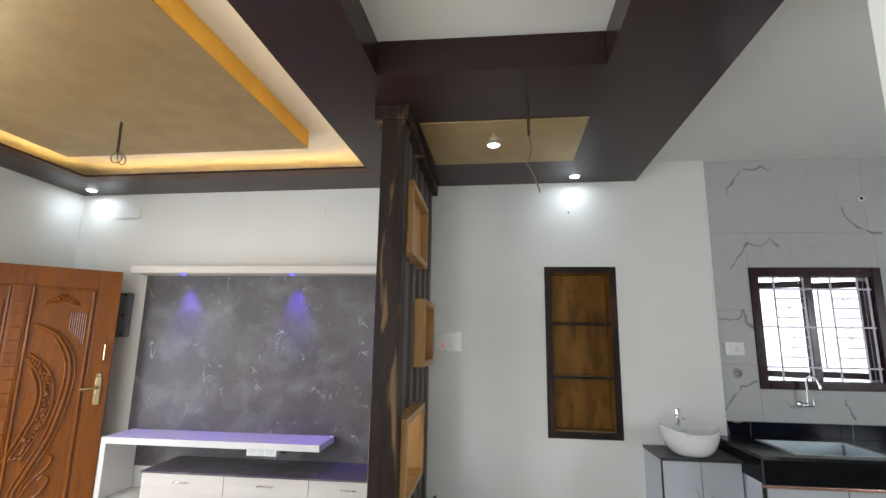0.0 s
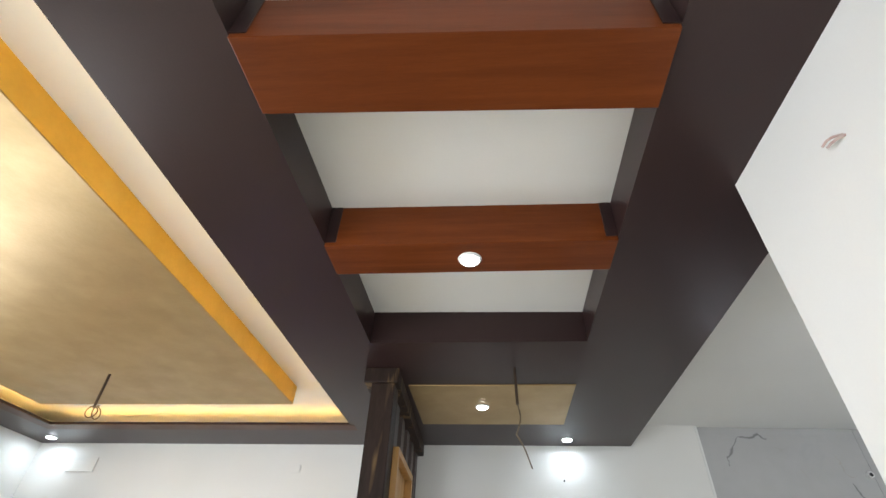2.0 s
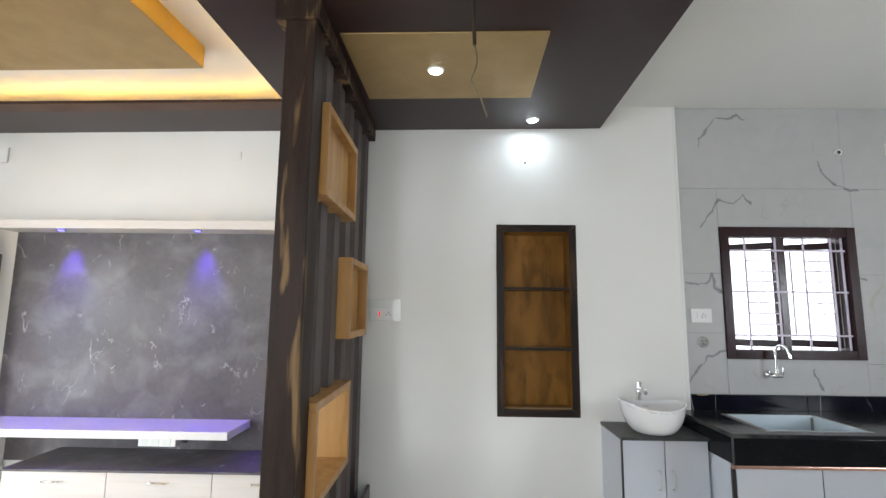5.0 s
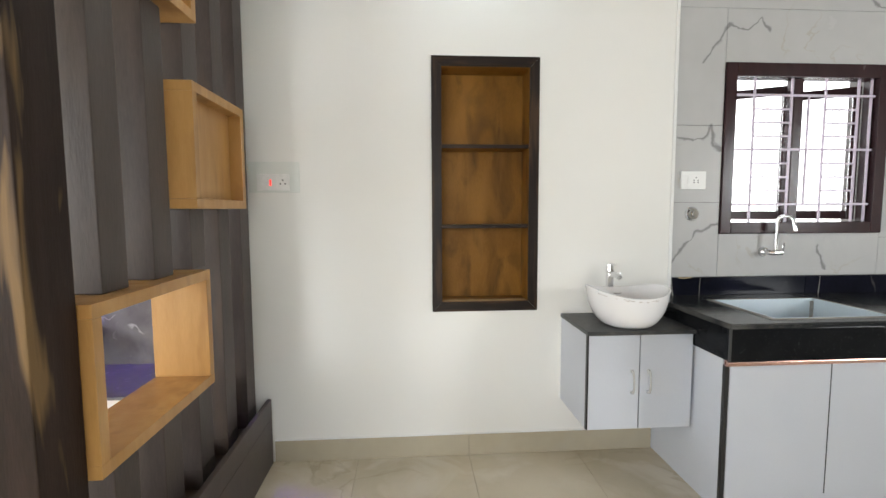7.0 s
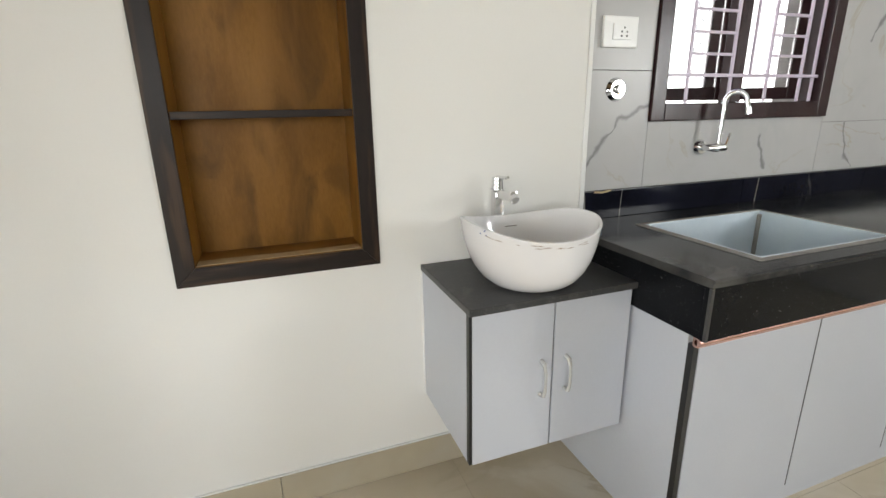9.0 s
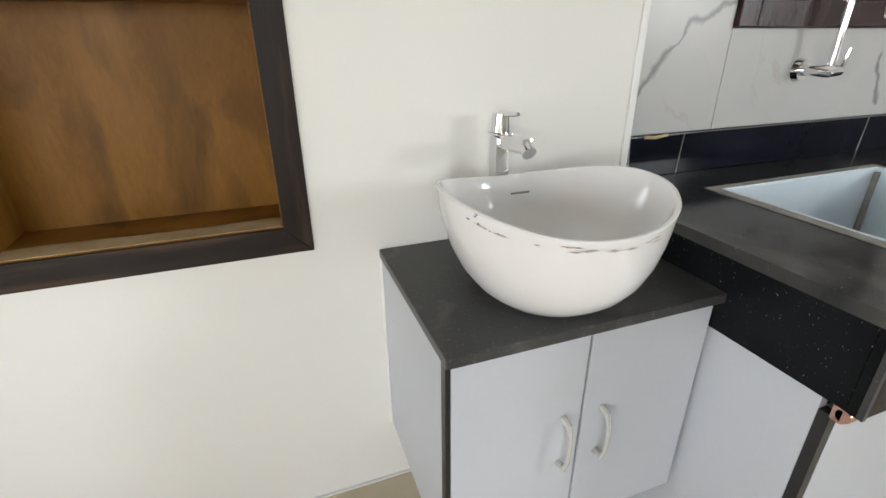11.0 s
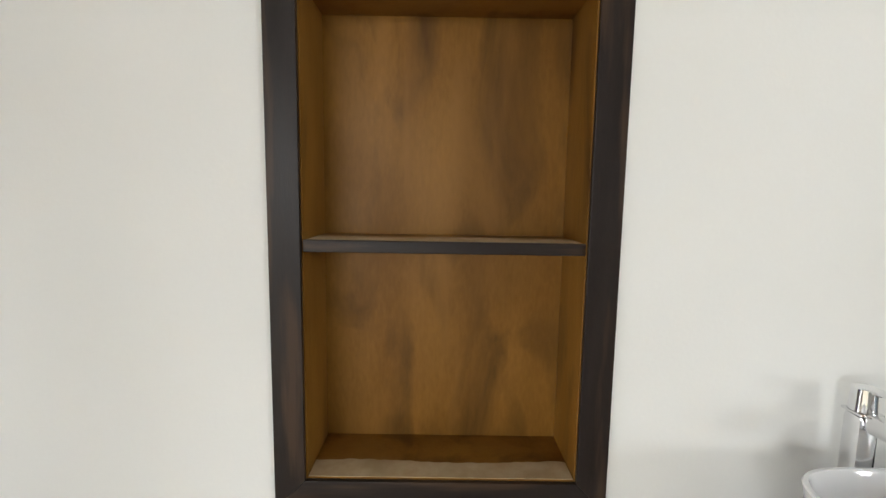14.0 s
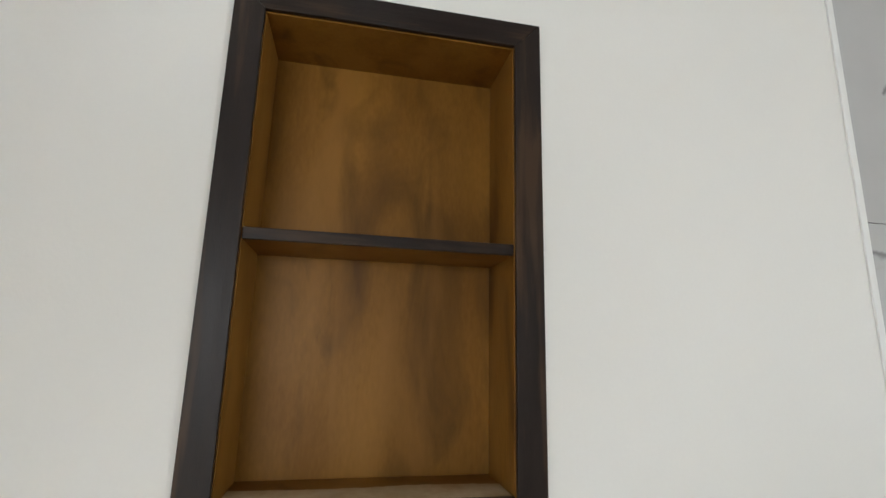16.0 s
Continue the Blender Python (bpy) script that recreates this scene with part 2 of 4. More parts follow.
GREYLAM = mat("pale_grey_laminate", (0.535, 0.555, 0.60), (0.50, 0.52, 0.565), 0.45, scale=2, fine=120, bump=0.02, rvar=0.06)
BLACKEDGE = mat("black_edge_band", (0.012, 0.012, 0.013), (0.022, 0.021, 0.021), 0.4, scale=30, fine=200)
TILE = mix_in(mix_in(mat("white_marble_tile", (0.495, 0.493, 0.488), (0.46, 0.457, 0.452), 0.26, scale=1.5, fine=12, bump=0.0, rvar=0.04, spec=0.2), (0.40, 0.41, 0.42), 1.5, 0.0, 0.03, detail=5, warp=1.0, ridge=True, amount=0.28, patch=1.6, shift=1), (0.36, 0.28, 0.16), 1.5, 0.0, 0.008, detail=5, warp=1.1, ridge=True, amount=0.4, patch=2.2, shift=13)
GROUT = mat("grey_grout", (0.22, 0.21, 0.20), (0.16, 0.15, 0.14), 0.85, scale=20, fine=200)
SPLASH = mix_in(mat("black_marble", (0.005, 0.0055, 0.009), (0.009, 0.0095, 0.018), 0.12, scale=4, fine=60, bump=0.0, rvar=0.04, spec=0.09), (0.45, 0.44, 0.40), 2.2, 0.0, 0.010, detail=2, warp=0.25, ridge=True, stretch=(2.4, 1, 0.35), amount=0.8, patch=1.6, shift=3, turn=-32)
FASCIA = mix_in(mat("polished_black_granite", (0.006, 0.0065, 0.0075), (0.010, 0.0105, 0.012), 0.10, scale=8, fine=220, bump=0.0, rvar=0.04, spec=0.1), (0.42, 0.42, 0.42), 230, 0.705, 0.77, amount=0.55)
GRANITE = mix_in(mix_in(mat("black_granite", (0.012, 0.013, 0.015), (0.020, 0.021, 0.023), 0.14, scale=8, fine=220, bump=0.02, rvar=0.08, spec=0.18), (0.42, 0.42, 0.42), 210, 0.70, 0.76, amount=0.8), (0.13, 0.125, 0.115), 3.5, 0.48, 0.72, detail=6, warp=0.6, amount=0.6)
SLATE = mix_in(mix_in(mat("dark_grey_granite", (0.040, 0.040, 0.041), (0.056, 0.056, 0.055), 0.38, scale=9, fine=200, bump=0.05, spec=0.32), (0.13, 0.125, 0.12), 11, 0.56, 0.74, detail=6, warp=0.4, amount=0.6), (0.15, 0.15, 0.145), 160, 0.60, 0.72, amount=0.4)
CERAMIC = mat("white_glazed_ceramic", (0.80, 0.79, 0.79), (0.78, 0.77, 0.77), 0.04, scale=2, fine=20, bump=0.0, rvar=0.02, coat=0.4)
SMEAR = mat("brown_packing_residue", (0.33, 0.25, 0.21), (0.52, 0.47, 0.44), 0.6, scale=40, fine=200)
BLUEINK = mat("blue_tape_residue", (0.03, 0.10, 0.30), (0.10, 0.16, 0.30), 0.5, scale=60, fine=200)
HANDLE = mat("clear_acrylic_handle", (0.60, 0.60, 0.58), (0.54, 0.54, 0.52), 0.16, metal=0.25, scale=8, fine=60, bump=0.0, rvar=0.05)
CHROME = mat("chrome", (0.82, 0.82, 0.83), (0.78, 0.78, 0.79), 0.07, metal=1.0, scale=5, fine=80, bump=0.0, rvar=0.04)
BRASS = mat("satin_brass", (0.62, 0.50, 0.28), (0.52, 0.41, 0.22), 0.25, metal=1.0, scale=8, fine=90, bump=0.02)
COPPER = mat("rose_gold_aluminium", (0.72, 0.45, 0.38), (0.64, 0.38, 0.32), 0.22, metal=0.9, scale=10, fine=140, bump=0.03)
STEEL = mat("sink_steel_film", (0.66, 0.74, 0.79), (0.60, 0.68, 0.74), 0.35, metal=0.1, scale=4, fine=60, bump=0.03)
CAULK = mat("dusty_sealant", (0.30, 0.285, 0.26), (0.20, 0.19, 0.175), 0.75, scale=30, fine=160)
PLASTIC = mat("white_switch_plastic", (0.80, 0.80, 0.78), (0.77, 0.77, 0.75), 0.28, scale=6, fine=60, bump=0.0)
CREAMPLASTIC = mat("clear_film_cover", (0.74, 0.76, 0.72), (0.72, 0.74, 0.70), 0.2, scale=6, fine=60, bump=0.02)
DARKHOLE = mat("socket_black", (0.02, 0.02, 0.02), None, 0.5, scale=20)
REDLED = glow("red_indicator", (0.9, 0.04, 0.03), 1.4)
GRILLE = mat("lilac_white_enamel", (0.58, 0.50, 0.60), (0.53, 0.45, 0.55), 0.35, scale=20, fine=100)
WINWOOD = mat("dark_maroon_enamel", (0.024, 0.0085, 0.010), (0.034, 0.012, 0.014), 0.24, scale=6, fine=90, bump=0.10, stretch=(3, 3, 1), rvar=0.08, spec=0.3)
FLOOR = mix_in(mix_in(mat("beige_vitrified_tile", (0.57, 0.50, 0.38), (0.49, 0.43, 0.32), 0.14, scale=1.8, fine=9, bump=0.0, rvar=0.06), (0.66, 0.61, 0.51), 2.6, 0.50, 0.68, detail=6, warp=1.0, amount=0.7), (0.30, 0.24, 0.15), 2.0, 0.0, 0.03, detail=5, warp=1.4, ridge=True, amount=0.35, patch=1.5)
SKIRT = mix_in(mat("beige_skirting_tile", (0.46, 0.41, 0.31), (0.40, 0.35, 0.26), 0.2, scale=2, fine=12, bump=0.0), (0.44, 0.40, 0.33), 4, 0.5, 0.7, detail=5, amount=0.6)
LAMPFACE = glow("downlight_face", (0.93, 0.98, 1.0), 30.0)
BLUELED = glow("blue_led", (0.10, 0.09, 1.0), 6.0)
COVELED = glow("warm_cove_led", (1.0, 0.58, 0.13), 22.0)
WIRE = mat("tan_wire", (0.20, 0.15, 0.09), (0.12, 0.09, 0.05), 0.5, scale=30)
RODMAT = mat("dark_steel_rod", (0.05, 0.035, 0.025), (0.09, 0.06, 0.04), 0.45, metal=0.6, scale=30)
COPPERWIRE = mat("red_copper_wire", (0.46, 0.30, 0.26), (0.54, 0.44, 0.40), 0.4, scale=60)
GREYBOX = mat("grey_powder_coat", (0.15, 0.155, 0.17), (0.13, 0.135, 0.15), 0.4, scale=8, fine=90)
PANE = glass("window_glass")
ETCH = mat("etched_glass_line", (0.42, 0.45, 0.47), (0.34, 0.37, 0.40), 0.6, scale=30)
OUTSIDE = glow("hazy_daylight", (0.97, 0.98, 1.0), 3.2)

TILE_VEINS = [
    [(1.755, 1.08), (1.83, 1.185), (1.89, 1.235), (2.0, 1.29)],
    [(1.745, 1.775), (1.83, 1.735), (1.90, 1.75), (1.95, 1.81)],
    [(1.95, 1.81), (1.985, 1.69)],
    [(3.17, 1.535), (3.25, 1.665), (3.31, 1.757), (3.42, 1.79)],
    [(3.115, 1.19), (3.16, 1.08), (3.215, 1.0)],
    [(2.58, 1.16), (2.66, 1.03)],
]
for z in (2.44, 1.8225):
    TILE_VEINS.append([(1.89, z + 0.325), (1.96, z + 0.45), (2.03, z + 0.535), (2.12, z + 0.515), (2.19, z + 0.57), (2.25, z + 0.52)])
    TILE_VEINS.append([(2.745, z + 0.20), (2.81, z + 0.08), (2.875, z + 0.012), (3.02, z - 0.02)])
vein_lines(TILE, (0.17, 0.165, 0.165), TILE_VEINS, 0.019, 0.8)

for _m in (FLOOR, TILE):
    for _n in _m.node_tree.nodes:
        if _n.type == "MAPPING":
            _g = _m.node_tree.nodes.new("ShaderNodeNewGeometry")
            _m.node_tree.links.new(_g.outputs["Position"], _n.inputs[0])

# ---- building helpers ----


def bx(bm, x0, x1, y0, y1, z0, z1, bevel=0.0):
    """Adds a box to bm, its edges bevelled."""
    r = bmesh.ops.create_cube(bm, size=1.0)
    for v in r["verts"]:
        v.co = Vector(((x0 + x1) / 2 + v.co.x * (x1 - x0), (y0 + y1) / 2 + v.co.y * (y1 - y0), (z0 + z1) / 2 + v.co.z * (z1 - z0)))
    if bevel:
        edges = list({e for v in r["verts"] for e in v.link_edges})
        bmesh.ops.bevel(bm, geom=edges, offset=bevel, segments=2, affect="EDGES", profile=0.6)
    return bm


def box(x0, x1, y0, y1, z0, z1, bevel=0.0):
    return bx(bmesh.new(), x0, x1, y0, y1, z0, z1, bevel)


def wall_mesh(axis, a0, a1, z0, z1, t0, t1, holes=()):
    """A wall along x or y with true openings: blocks butted round each hole (a, a, z, z)."""
    bm = bmesh.new()
    cuts_a = sorted({a0, a1, *(h[0] for h in holes), *(h[1] for h in holes)})
    cuts_z = sorted({z0, z1, *(h[2] for h in holes), *(h[3] for h in holes)})
    grid = {}

    def solid(i, j):
        if not (0 <= i < len(cuts_a) - 1 and 0 <= j < len(cuts_z) - 1):
            return False
        ca, cz = (cuts_a[i] + cuts_a[i + 1]) / 2, (cuts_z[j] + cuts_z[j + 1]) / 2
        return not any(h[0] < ca < h[1] and h[2] < cz < h[3] for h in holes)

    def vert(i, j, t):
        key = (i, j, t)
        if key not in grid:
            a, z = cuts_a[i], cuts_z[j]
            grid[key] = bm.verts.new((a, t, z) if axis == "x" else (t, a, z))
        return grid[key]

    for i in range(len(cuts_a) - 1):
        for j in range(len(cuts_z) - 1):
            if not solid(i, j):
                continue
            for t in (t0, t1):
                bm.faces.new([vert(i, j, t), vert(i + 1, j, t), vert(i + 1, j + 1, t), vert(i, j + 1, t)])
            for (di, dj), (p, q) in (((-1, 0), ((i, j), (i, j + 1))), ((1, 0), ((i + 1, j), (i + 1, j + 1))), ((0, -1), ((i, j), (i + 1, j))), ((0, 1), ((i, j + 1), (i + 1, j + 1)))):
                if not solid(i + di, j + dj):
                    bm.faces.new([vert(*p, t0), vert(*q, t0), vert(*q, t1), vert(*p, t1)])
    bmesh.ops.recalc_face_normals(bm, faces=bm.faces)
    return bm


def flat_mesh(x0, x1, y0, y1, z0, z1, holes=()):
    """A slab lying flat, with openings (x, x, y, y) through it."""
    bm = wall_mesh("x", x0, x1, y0, y1, z0, z1, holes)
    for v in bm.verts:
        v.co = Vector((v.co.x, v.co.z, v.co.y))
    bmesh.ops.recalc_face_normals(bm, faces=bm.faces)
    return bm


def tube(bm, pts, r, sides=10, closed=False):
    """A round bar of radius r (or one radius a point) swept along pts."""
    pts = [Vector(p) for p in pts]
    rings, up = [], Vector((0.13, 0.21, 0.97))
    for i, p in enumerate(pts):
        d = (pts[min(i + 1, len(pts) - 1)] - pts[max(i - 1, 0)]).normalized()
        u = d.cross(up)
        u = (u if u.length > 1e-3 else d.cross(Vector((1, 0, 0)))).normalized()
        v = d.cross(u)
        up = -v if v.dot(up) < 0 else v
        rr = r[i] if isinstance(r, (list, tuple)) else r
        rings.append([bm.verts.new(p + rr * (math.cos(a) * u + math.sin(a) * v)) for a in (2 * math.pi * k / sides for k in range(sides))])
    for a, b in zip(rings, rings[1:]):
        for k in range(sides):
            bm.faces.new([a[k], a[(k + 1) % sides], b[(k + 1) % sides], b[k]])
    bm.faces.new(rings[0])
    bm.faces.new(rings[-1])
    bmesh.ops.recalc_face_normals(bm, faces=bm.faces)
    return bm


def disc(bm, c, axis, r0, r1, h, sides=28):
    """A turned plug: from radius r0 at c to r1 at c + h along the axis."""
    return tube(bm, [Vector(c), Vector(c) + Vector(axis) * h], [r0, r1], sides)


def finish(name, bm, material, smooth=False):
    me = bpy.data.meshes.new(name)
    bm.to_mesh(me)
    bm.free()
    me.materials.append(material)
    if smooth:
        me.shade_smooth()
        me.set_sharp_from_angle(angle=radians(38))
    return new(name, me)


def thing(name, at, label, category, group=""):
    e = new(name)
    e.empty_display_size = 0.05
    e.location = at
    return tagged(e, label, category, group)


def part(name, bm, material, parent, label="", smooth=False):
    ob = finish(name, bm, material, smooth)
    ob.parent = parent
    if parent.type == "EMPTY":
        ob.matrix_parent_inverse = Matrix.Translation(parent.location).inverted()
    return tagged(ob, label) if label else ob


def structure(name, bm, material, label, category, smooth=False):
    return tagged(finish(name, bm, material, smooth), label, category, kind="structure")


# ---- the shell ----
FZ = 0.028
SOFF = 2.882
NX0, NX1, NZ0, NZ1 = 0.462, 0.938, 0.872, 2.112

floor = structure("floor", box(-4.1, 4.6, -2.5, 4.8, -0.15, FZ - 0.006), GROUT, "grey grout bed under beige vitrified floor tiles", "floor")
back_bm = wall_mesh("x", -3.8, 1.7275, 0.0, 3.05, 4.5, 4.76, [(NX0, NX1, NZ0, NZ1)])
bx(back_bm, NX0 + 0.0005, NX1 - 0.0005, 4.668, 4.758, NZ0 + 0.0005, NZ1 - 0.0005)
wall_back = structure("wall_back", back_bm, WALL, "off-white painted wall with a recessed shelf niche", "wall")
WX0, WX1, WZ0, WZ1 = 2.02, 2.955, 1.24, 2.148
wall_kitchen = structure("wall_kitchen", wall_mesh("x", 1.7275, 4.5, 0.0, 3.05, 4.537, 4.76, [(WX0, WX1, WZ0, WZ1)]), GROUT, "grouted kitchen wall behind marble-look tiles", "wall")
wall_left = structure("wall_left", wall_mesh("y", -2.2, 4.76, 0.0, 3.05, -4.0, -3.8, [(-0.65, 1.55, 0.8, 2.4), (2.28, 3.24, 0.0, 2.07)]), WALL, "off-white painted wall with the main doorway and a window opening", "wall")
wall_divider = structure("wall_divider", box(0.827, 0.95, -2.2, 1.636, 0.0, 3.05, 0.003), WALL, "off-white painted wall end beside the kitchen", "wall")
wall_kitchen_side = structure("wall_kitchen_side", wall_mesh("y", -0.2, 4.76, 0.0, 3.05, 4.3, 4.5, [(1.3, 2.5, 1.05, 2.25)]), WALL, "off-white painted kitchen side wall", "wall")
wall_kitchen_front = structure("wall_kitchen_front", box(0.95, 4.5, -0.2, 0.0, 0.0, 3.05), WALL, "off-white painted kitchen front wall", "wall")
# Closing wall out of view; its wide opening is assumed, for the fill light.
wall_rear = structure("wall_rear", wall_mesh("x", -4.0, 0.95, 0.0, 3.05, -2.4, -2.2, [(-3.2, 0.2, 0.75, 2.45)]), WALL, "unseen off-white painted rear wall with a wide opening added for fill light", "wall")
ceiling = structure("ceiling", box(-4.1, 4.6, -2.5, 4.8, 3.05, 3.2), CEIL, "white painted ceiling slab over kitchen and hall", "ceiling")
edge_trim = structure("trim_tile_edge", box(1.7115, 1.7295, 4.4955, 4.5375, FZ, 3.049, 0.002), CEIL, "white corner bead where paint meets tiles", "trim")

def skew(bm):
    """The false ceiling runs a little out of square with the back wall and dips to one side."""
    for v in bm.verts:
        v.co.z += 0.0115 * (v.co.x - 1.18)
        v.co.x += 0.032 * (v.co.y - 4.2) * (1 if v.co.x > -3.75 else 0)
    return bm


# false ceiling: dark soffit with a tray opening over the living room and a beamed recess
TX0, TX1, TY0, TY1 = -3.34, -0.975, -1.2, 4.0
RX0, RX1, RY0, RY1 = -0.541, 0.582, 0.25, 2.715
soffit = structure("false_ceiling", skew(flat_mesh(-3.799, 1.170, -2.19, 4.499, SOFF, SOFF + 0.015, [(TX0, TX1, TY0, TY1), (RX0, RX1, RY0, RY1)])), DARK, "dark brown enamelled false ceiling with tray openings", "false ceiling")
inner_panel = structure("ceiling_inner_panel", skew(flat_mesh(-3.79, 1.05, -2.18, 4.49, 3.0, 3.03, [(-0.70, 0.66, 0.1, 2.76)])), CEIL, "white gypsum board above the dark false ceiling", "ceiling")
upstand = bmesh.new()
bx(upstand, RX0 - 0.03, RX0 - 0.001, RY0 - 0.03, RY1 + 0.03, SOFF + 0.016, 3.075)
bx(upstand, RX1 + 0.001, RX1 + 0.03, RY0 - 0.03, RY1 + 0.03, SOFF + 0.016, 3.075)
bx(upstand, RX0, RX1, RY1 + 0.001, RY1 + 0.03, SOFF + 0.016, 3.075)
bx(upstand, RX0, RX1, RY0 - 0.03, RY0 - 0.001, SOFF + 0.016, 3.075)
bx(upstand, 1.139, 1.168, -2.18, 4.49, SOFF + 0.016, 3.075)
structure("false_ceiling_upstand", skew(upstand), DARK, "dark brown inner sides of the ceiling recess", "false ceiling")
cove_back = bmesh.new()
bx(cove_back, TX0 - 0.30, TX0 - 0.28, TY0 - 0.3, TY1 + 0.32, SOFF + 0.016, 2.999)
bx(cove_back, TX1 + 0.28, TX1 + 0.30, TY0 - 0.3, TY1 + 0.32, SOFF + 0.016, 2.999)
bx(cove_back, TX0 - 0.28, TX1 + 0.28, TY1 + 0.30, TY1 + 0.32, SOFF + 0.016, 2.999)
bx(cove_back, TX0 - 0.28, TX1 + 0.28, TY0 - 0.3, TY0 - 0.28, SOFF + 0.016, 2.999)
structure("cove_back", skew(cove_back), CEIL, "white back of the lit ceiling cove", "ceiling cove")


BORDER = mat("brown_border_paint", (0.085, 0.034, 0.013), (0.065, 0.025, 0.010), 0.4, scale=4, fine=80, bump=0.05, spec=0.25)
border = bmesh.new()
bx(border, TX0 - 0.11, TX1 + 0.03, TY1 + 0.001, TY1 + 0.12, SOFF - 0.004, SOFF - 0.0005)
bx(border, TX0 - 0.11, TX0 - 0.001, TY0, TY1, SOFF - 0.004, SOFF - 0.0005)
structure("trim_tray_border", skew(border), BORDER, "brown painted border strip round the ceiling tray", "trim")


def cove_strip(x0, x1, y0, y1):
    e = thing("led_strip", ((x0 + x1) / 2, (y0 + y1) / 2, SOFF + 0.015), "warm yellow LED strip lying in the ceiling cove", "led strip", "cove LED strips")
    part("diode_band", skew(box(x0, x1, y0, y1, SOFF + 0.018, SOFF + 0.026)), COVELED, e, "glowing warm diode band")
    part("backing", skew(box(x0 - 0.003, x1 + 0.003, y0 - 0.003, y1 + 0.003, SOFF + 0.015, SOFF + 0.0178)), PLASTIC, e)


cove_strip(TX0 + 0.02, TX1 - 0.02, TY1 + 0.06, TY1 + 0.075)
cove_strip(TX1 + 0.06, TX1 + 0.075, TY0 + 0.02, TY1 - 0.02)
cove_strip(TX0 - 0.075, TX0 - 0.06, TY0 + 0.02, TY1 - 0.02)
cove_strip(TX0 + 0.02, TX1 - 0.02, TY0 - 0.075, TY0 - 0.06)

PX0, PX1, PY0, PY1 = -3.075, -1.258, -0.95, 3.575
tray = tagged(new("ceiling_tray"), "gold textured hanging ceiling panel with ochre sides", "ceiling panel")
tray.location = ((PX0 + PX1) / 2, (PY0 + PY1) / 2, 3.0)
part("gold_face", skew(box(PX0 + 0.002, PX1 - 0.002, PY0 + 0.002, PY1 - 0.002, 2.876, 2.882)), GOLD, tray, "mottled gold painted underside")
part("ochre_side", skew(box(PX0, PX1, PY0, PY1, 2.8825, 2.9995, 0.002)), ORANGE, tray, "yellow ochre painted sides")

gold_insert = tagged(finish("ceiling_gold_panel", skew(box(-0.422, 0.590, 3.262, 3.965, SOFF - 0.008, SOFF - 0.0005, 0.002)), GOLD), "gold painted panel set in the dark false ceiling", "ceiling panel")


def beam(y0, y1, lean=0.0):
    e = thing("ceiling_beam", ((RX0 + RX1) / 2, (y0 + y1) / 2, 2.868), "red-brown wood laminate beam across the ceiling recess", "ceiling beam", "beams in the ceiling recess")
    def leant(bm):
        for v in skew(bm).verts:
            v.co.y += lean * v.co.x
        return bm

    part("beam_body", leant(box(RX0 + 0.0015, RX1 - 0.0015, y0, y1, 2.868, 3.075, 0.003)), REDWOOD, e)
    # Thin dark strips stand in for the shaded recess corners over the beam's ends.
    part("end_shade", leant(box(RX0 + 0.0005, RX0 + 0.045, y0 - 0.004, y0 - 0.0005, 2.885, 3.074)), DARK, e)
    part("end_shade", leant(box(RX1 - 0.045, RX1 - 0.0005, y0 - 0.004, y0 - 0.0005, 2.885, 3.074)), DARK, e)


beam(1.885, 2.074)
beam(1.070, 1.298, 0.03)


def downlight(at, first=None):
    if first is None:
        e = thing("downlight", at, "round white recessed LED downlight, switched on", "downlight", "recessed ceiling downlights")
        x, y, z = at
        part("rim", disc(bmesh.new(), (x, y, z - 0.0005), (0, 0, -1), 0.047, 0.042, 0.007), PLASTIC, e, "white round rim", True)
        part("lens", disc(bmesh.new(), (x, y, z - 0.0078), (0, 0, -1), 0.035, 0.032, 0.004), LAMPFACE, e, "glowing lens", True)
        return e
    return copy_thing(first, Matrix.Translation(at))


first_light = downlight(DOWNLIGHTS[0])
for at in DOWNLIGHTS[1:]:
    downlight(at, first_light)


def fan_hook(x, y, z, length, wire):
    e = thing("fan_hook", (x, y, z), "dark steel fan hook with loose tan wire", "fan hook", "ceiling fan hooks")
    part("rod", tube(bmesh.new(), [(x, y, z), (x + 0.004, y, z - length)], 0.008), RODMAT, e, "dark steel rod", True)
    part("wire", tube(bmesh.new(), wire, 0.0035, 6), WIRE, e, "loose tan wire", True)


def wavy(p, q, n, amp, turns):
    p, q = Vector(p), Vector(q)
    return [p.lerp(q, i / n) + Vector((amp * math.sin(turns * i / n * 2 * math.pi), amp * 0.5 * math.cos(turns * i / n * 5), 0)) for i in range(n + 1)]


fan_hook(0.182, 3.03, SOFF, 0.22, wavy((0.186, 3.03, SOFF - 0.215), (0.17, 3.02, 2.50), 8, 0.018, 0.5)[:-1] + wavy((0.17, 3.02, 2.50), (0.245, 3.02, 2.335), 8, 0.006, 0.7))
fan_hook(-2.262, 3.08, 2.838, 0.205, [Vector((-2.266, 3.08, 2.64)) + Vector((0.028 * math.sin(a) + 0.0014 * i, 0.02 * math.cos(a * 0.7), -0.034 + 0.034 * math.cos(a))) for i, a in enumerate(0.42 * k for k in range(32))])

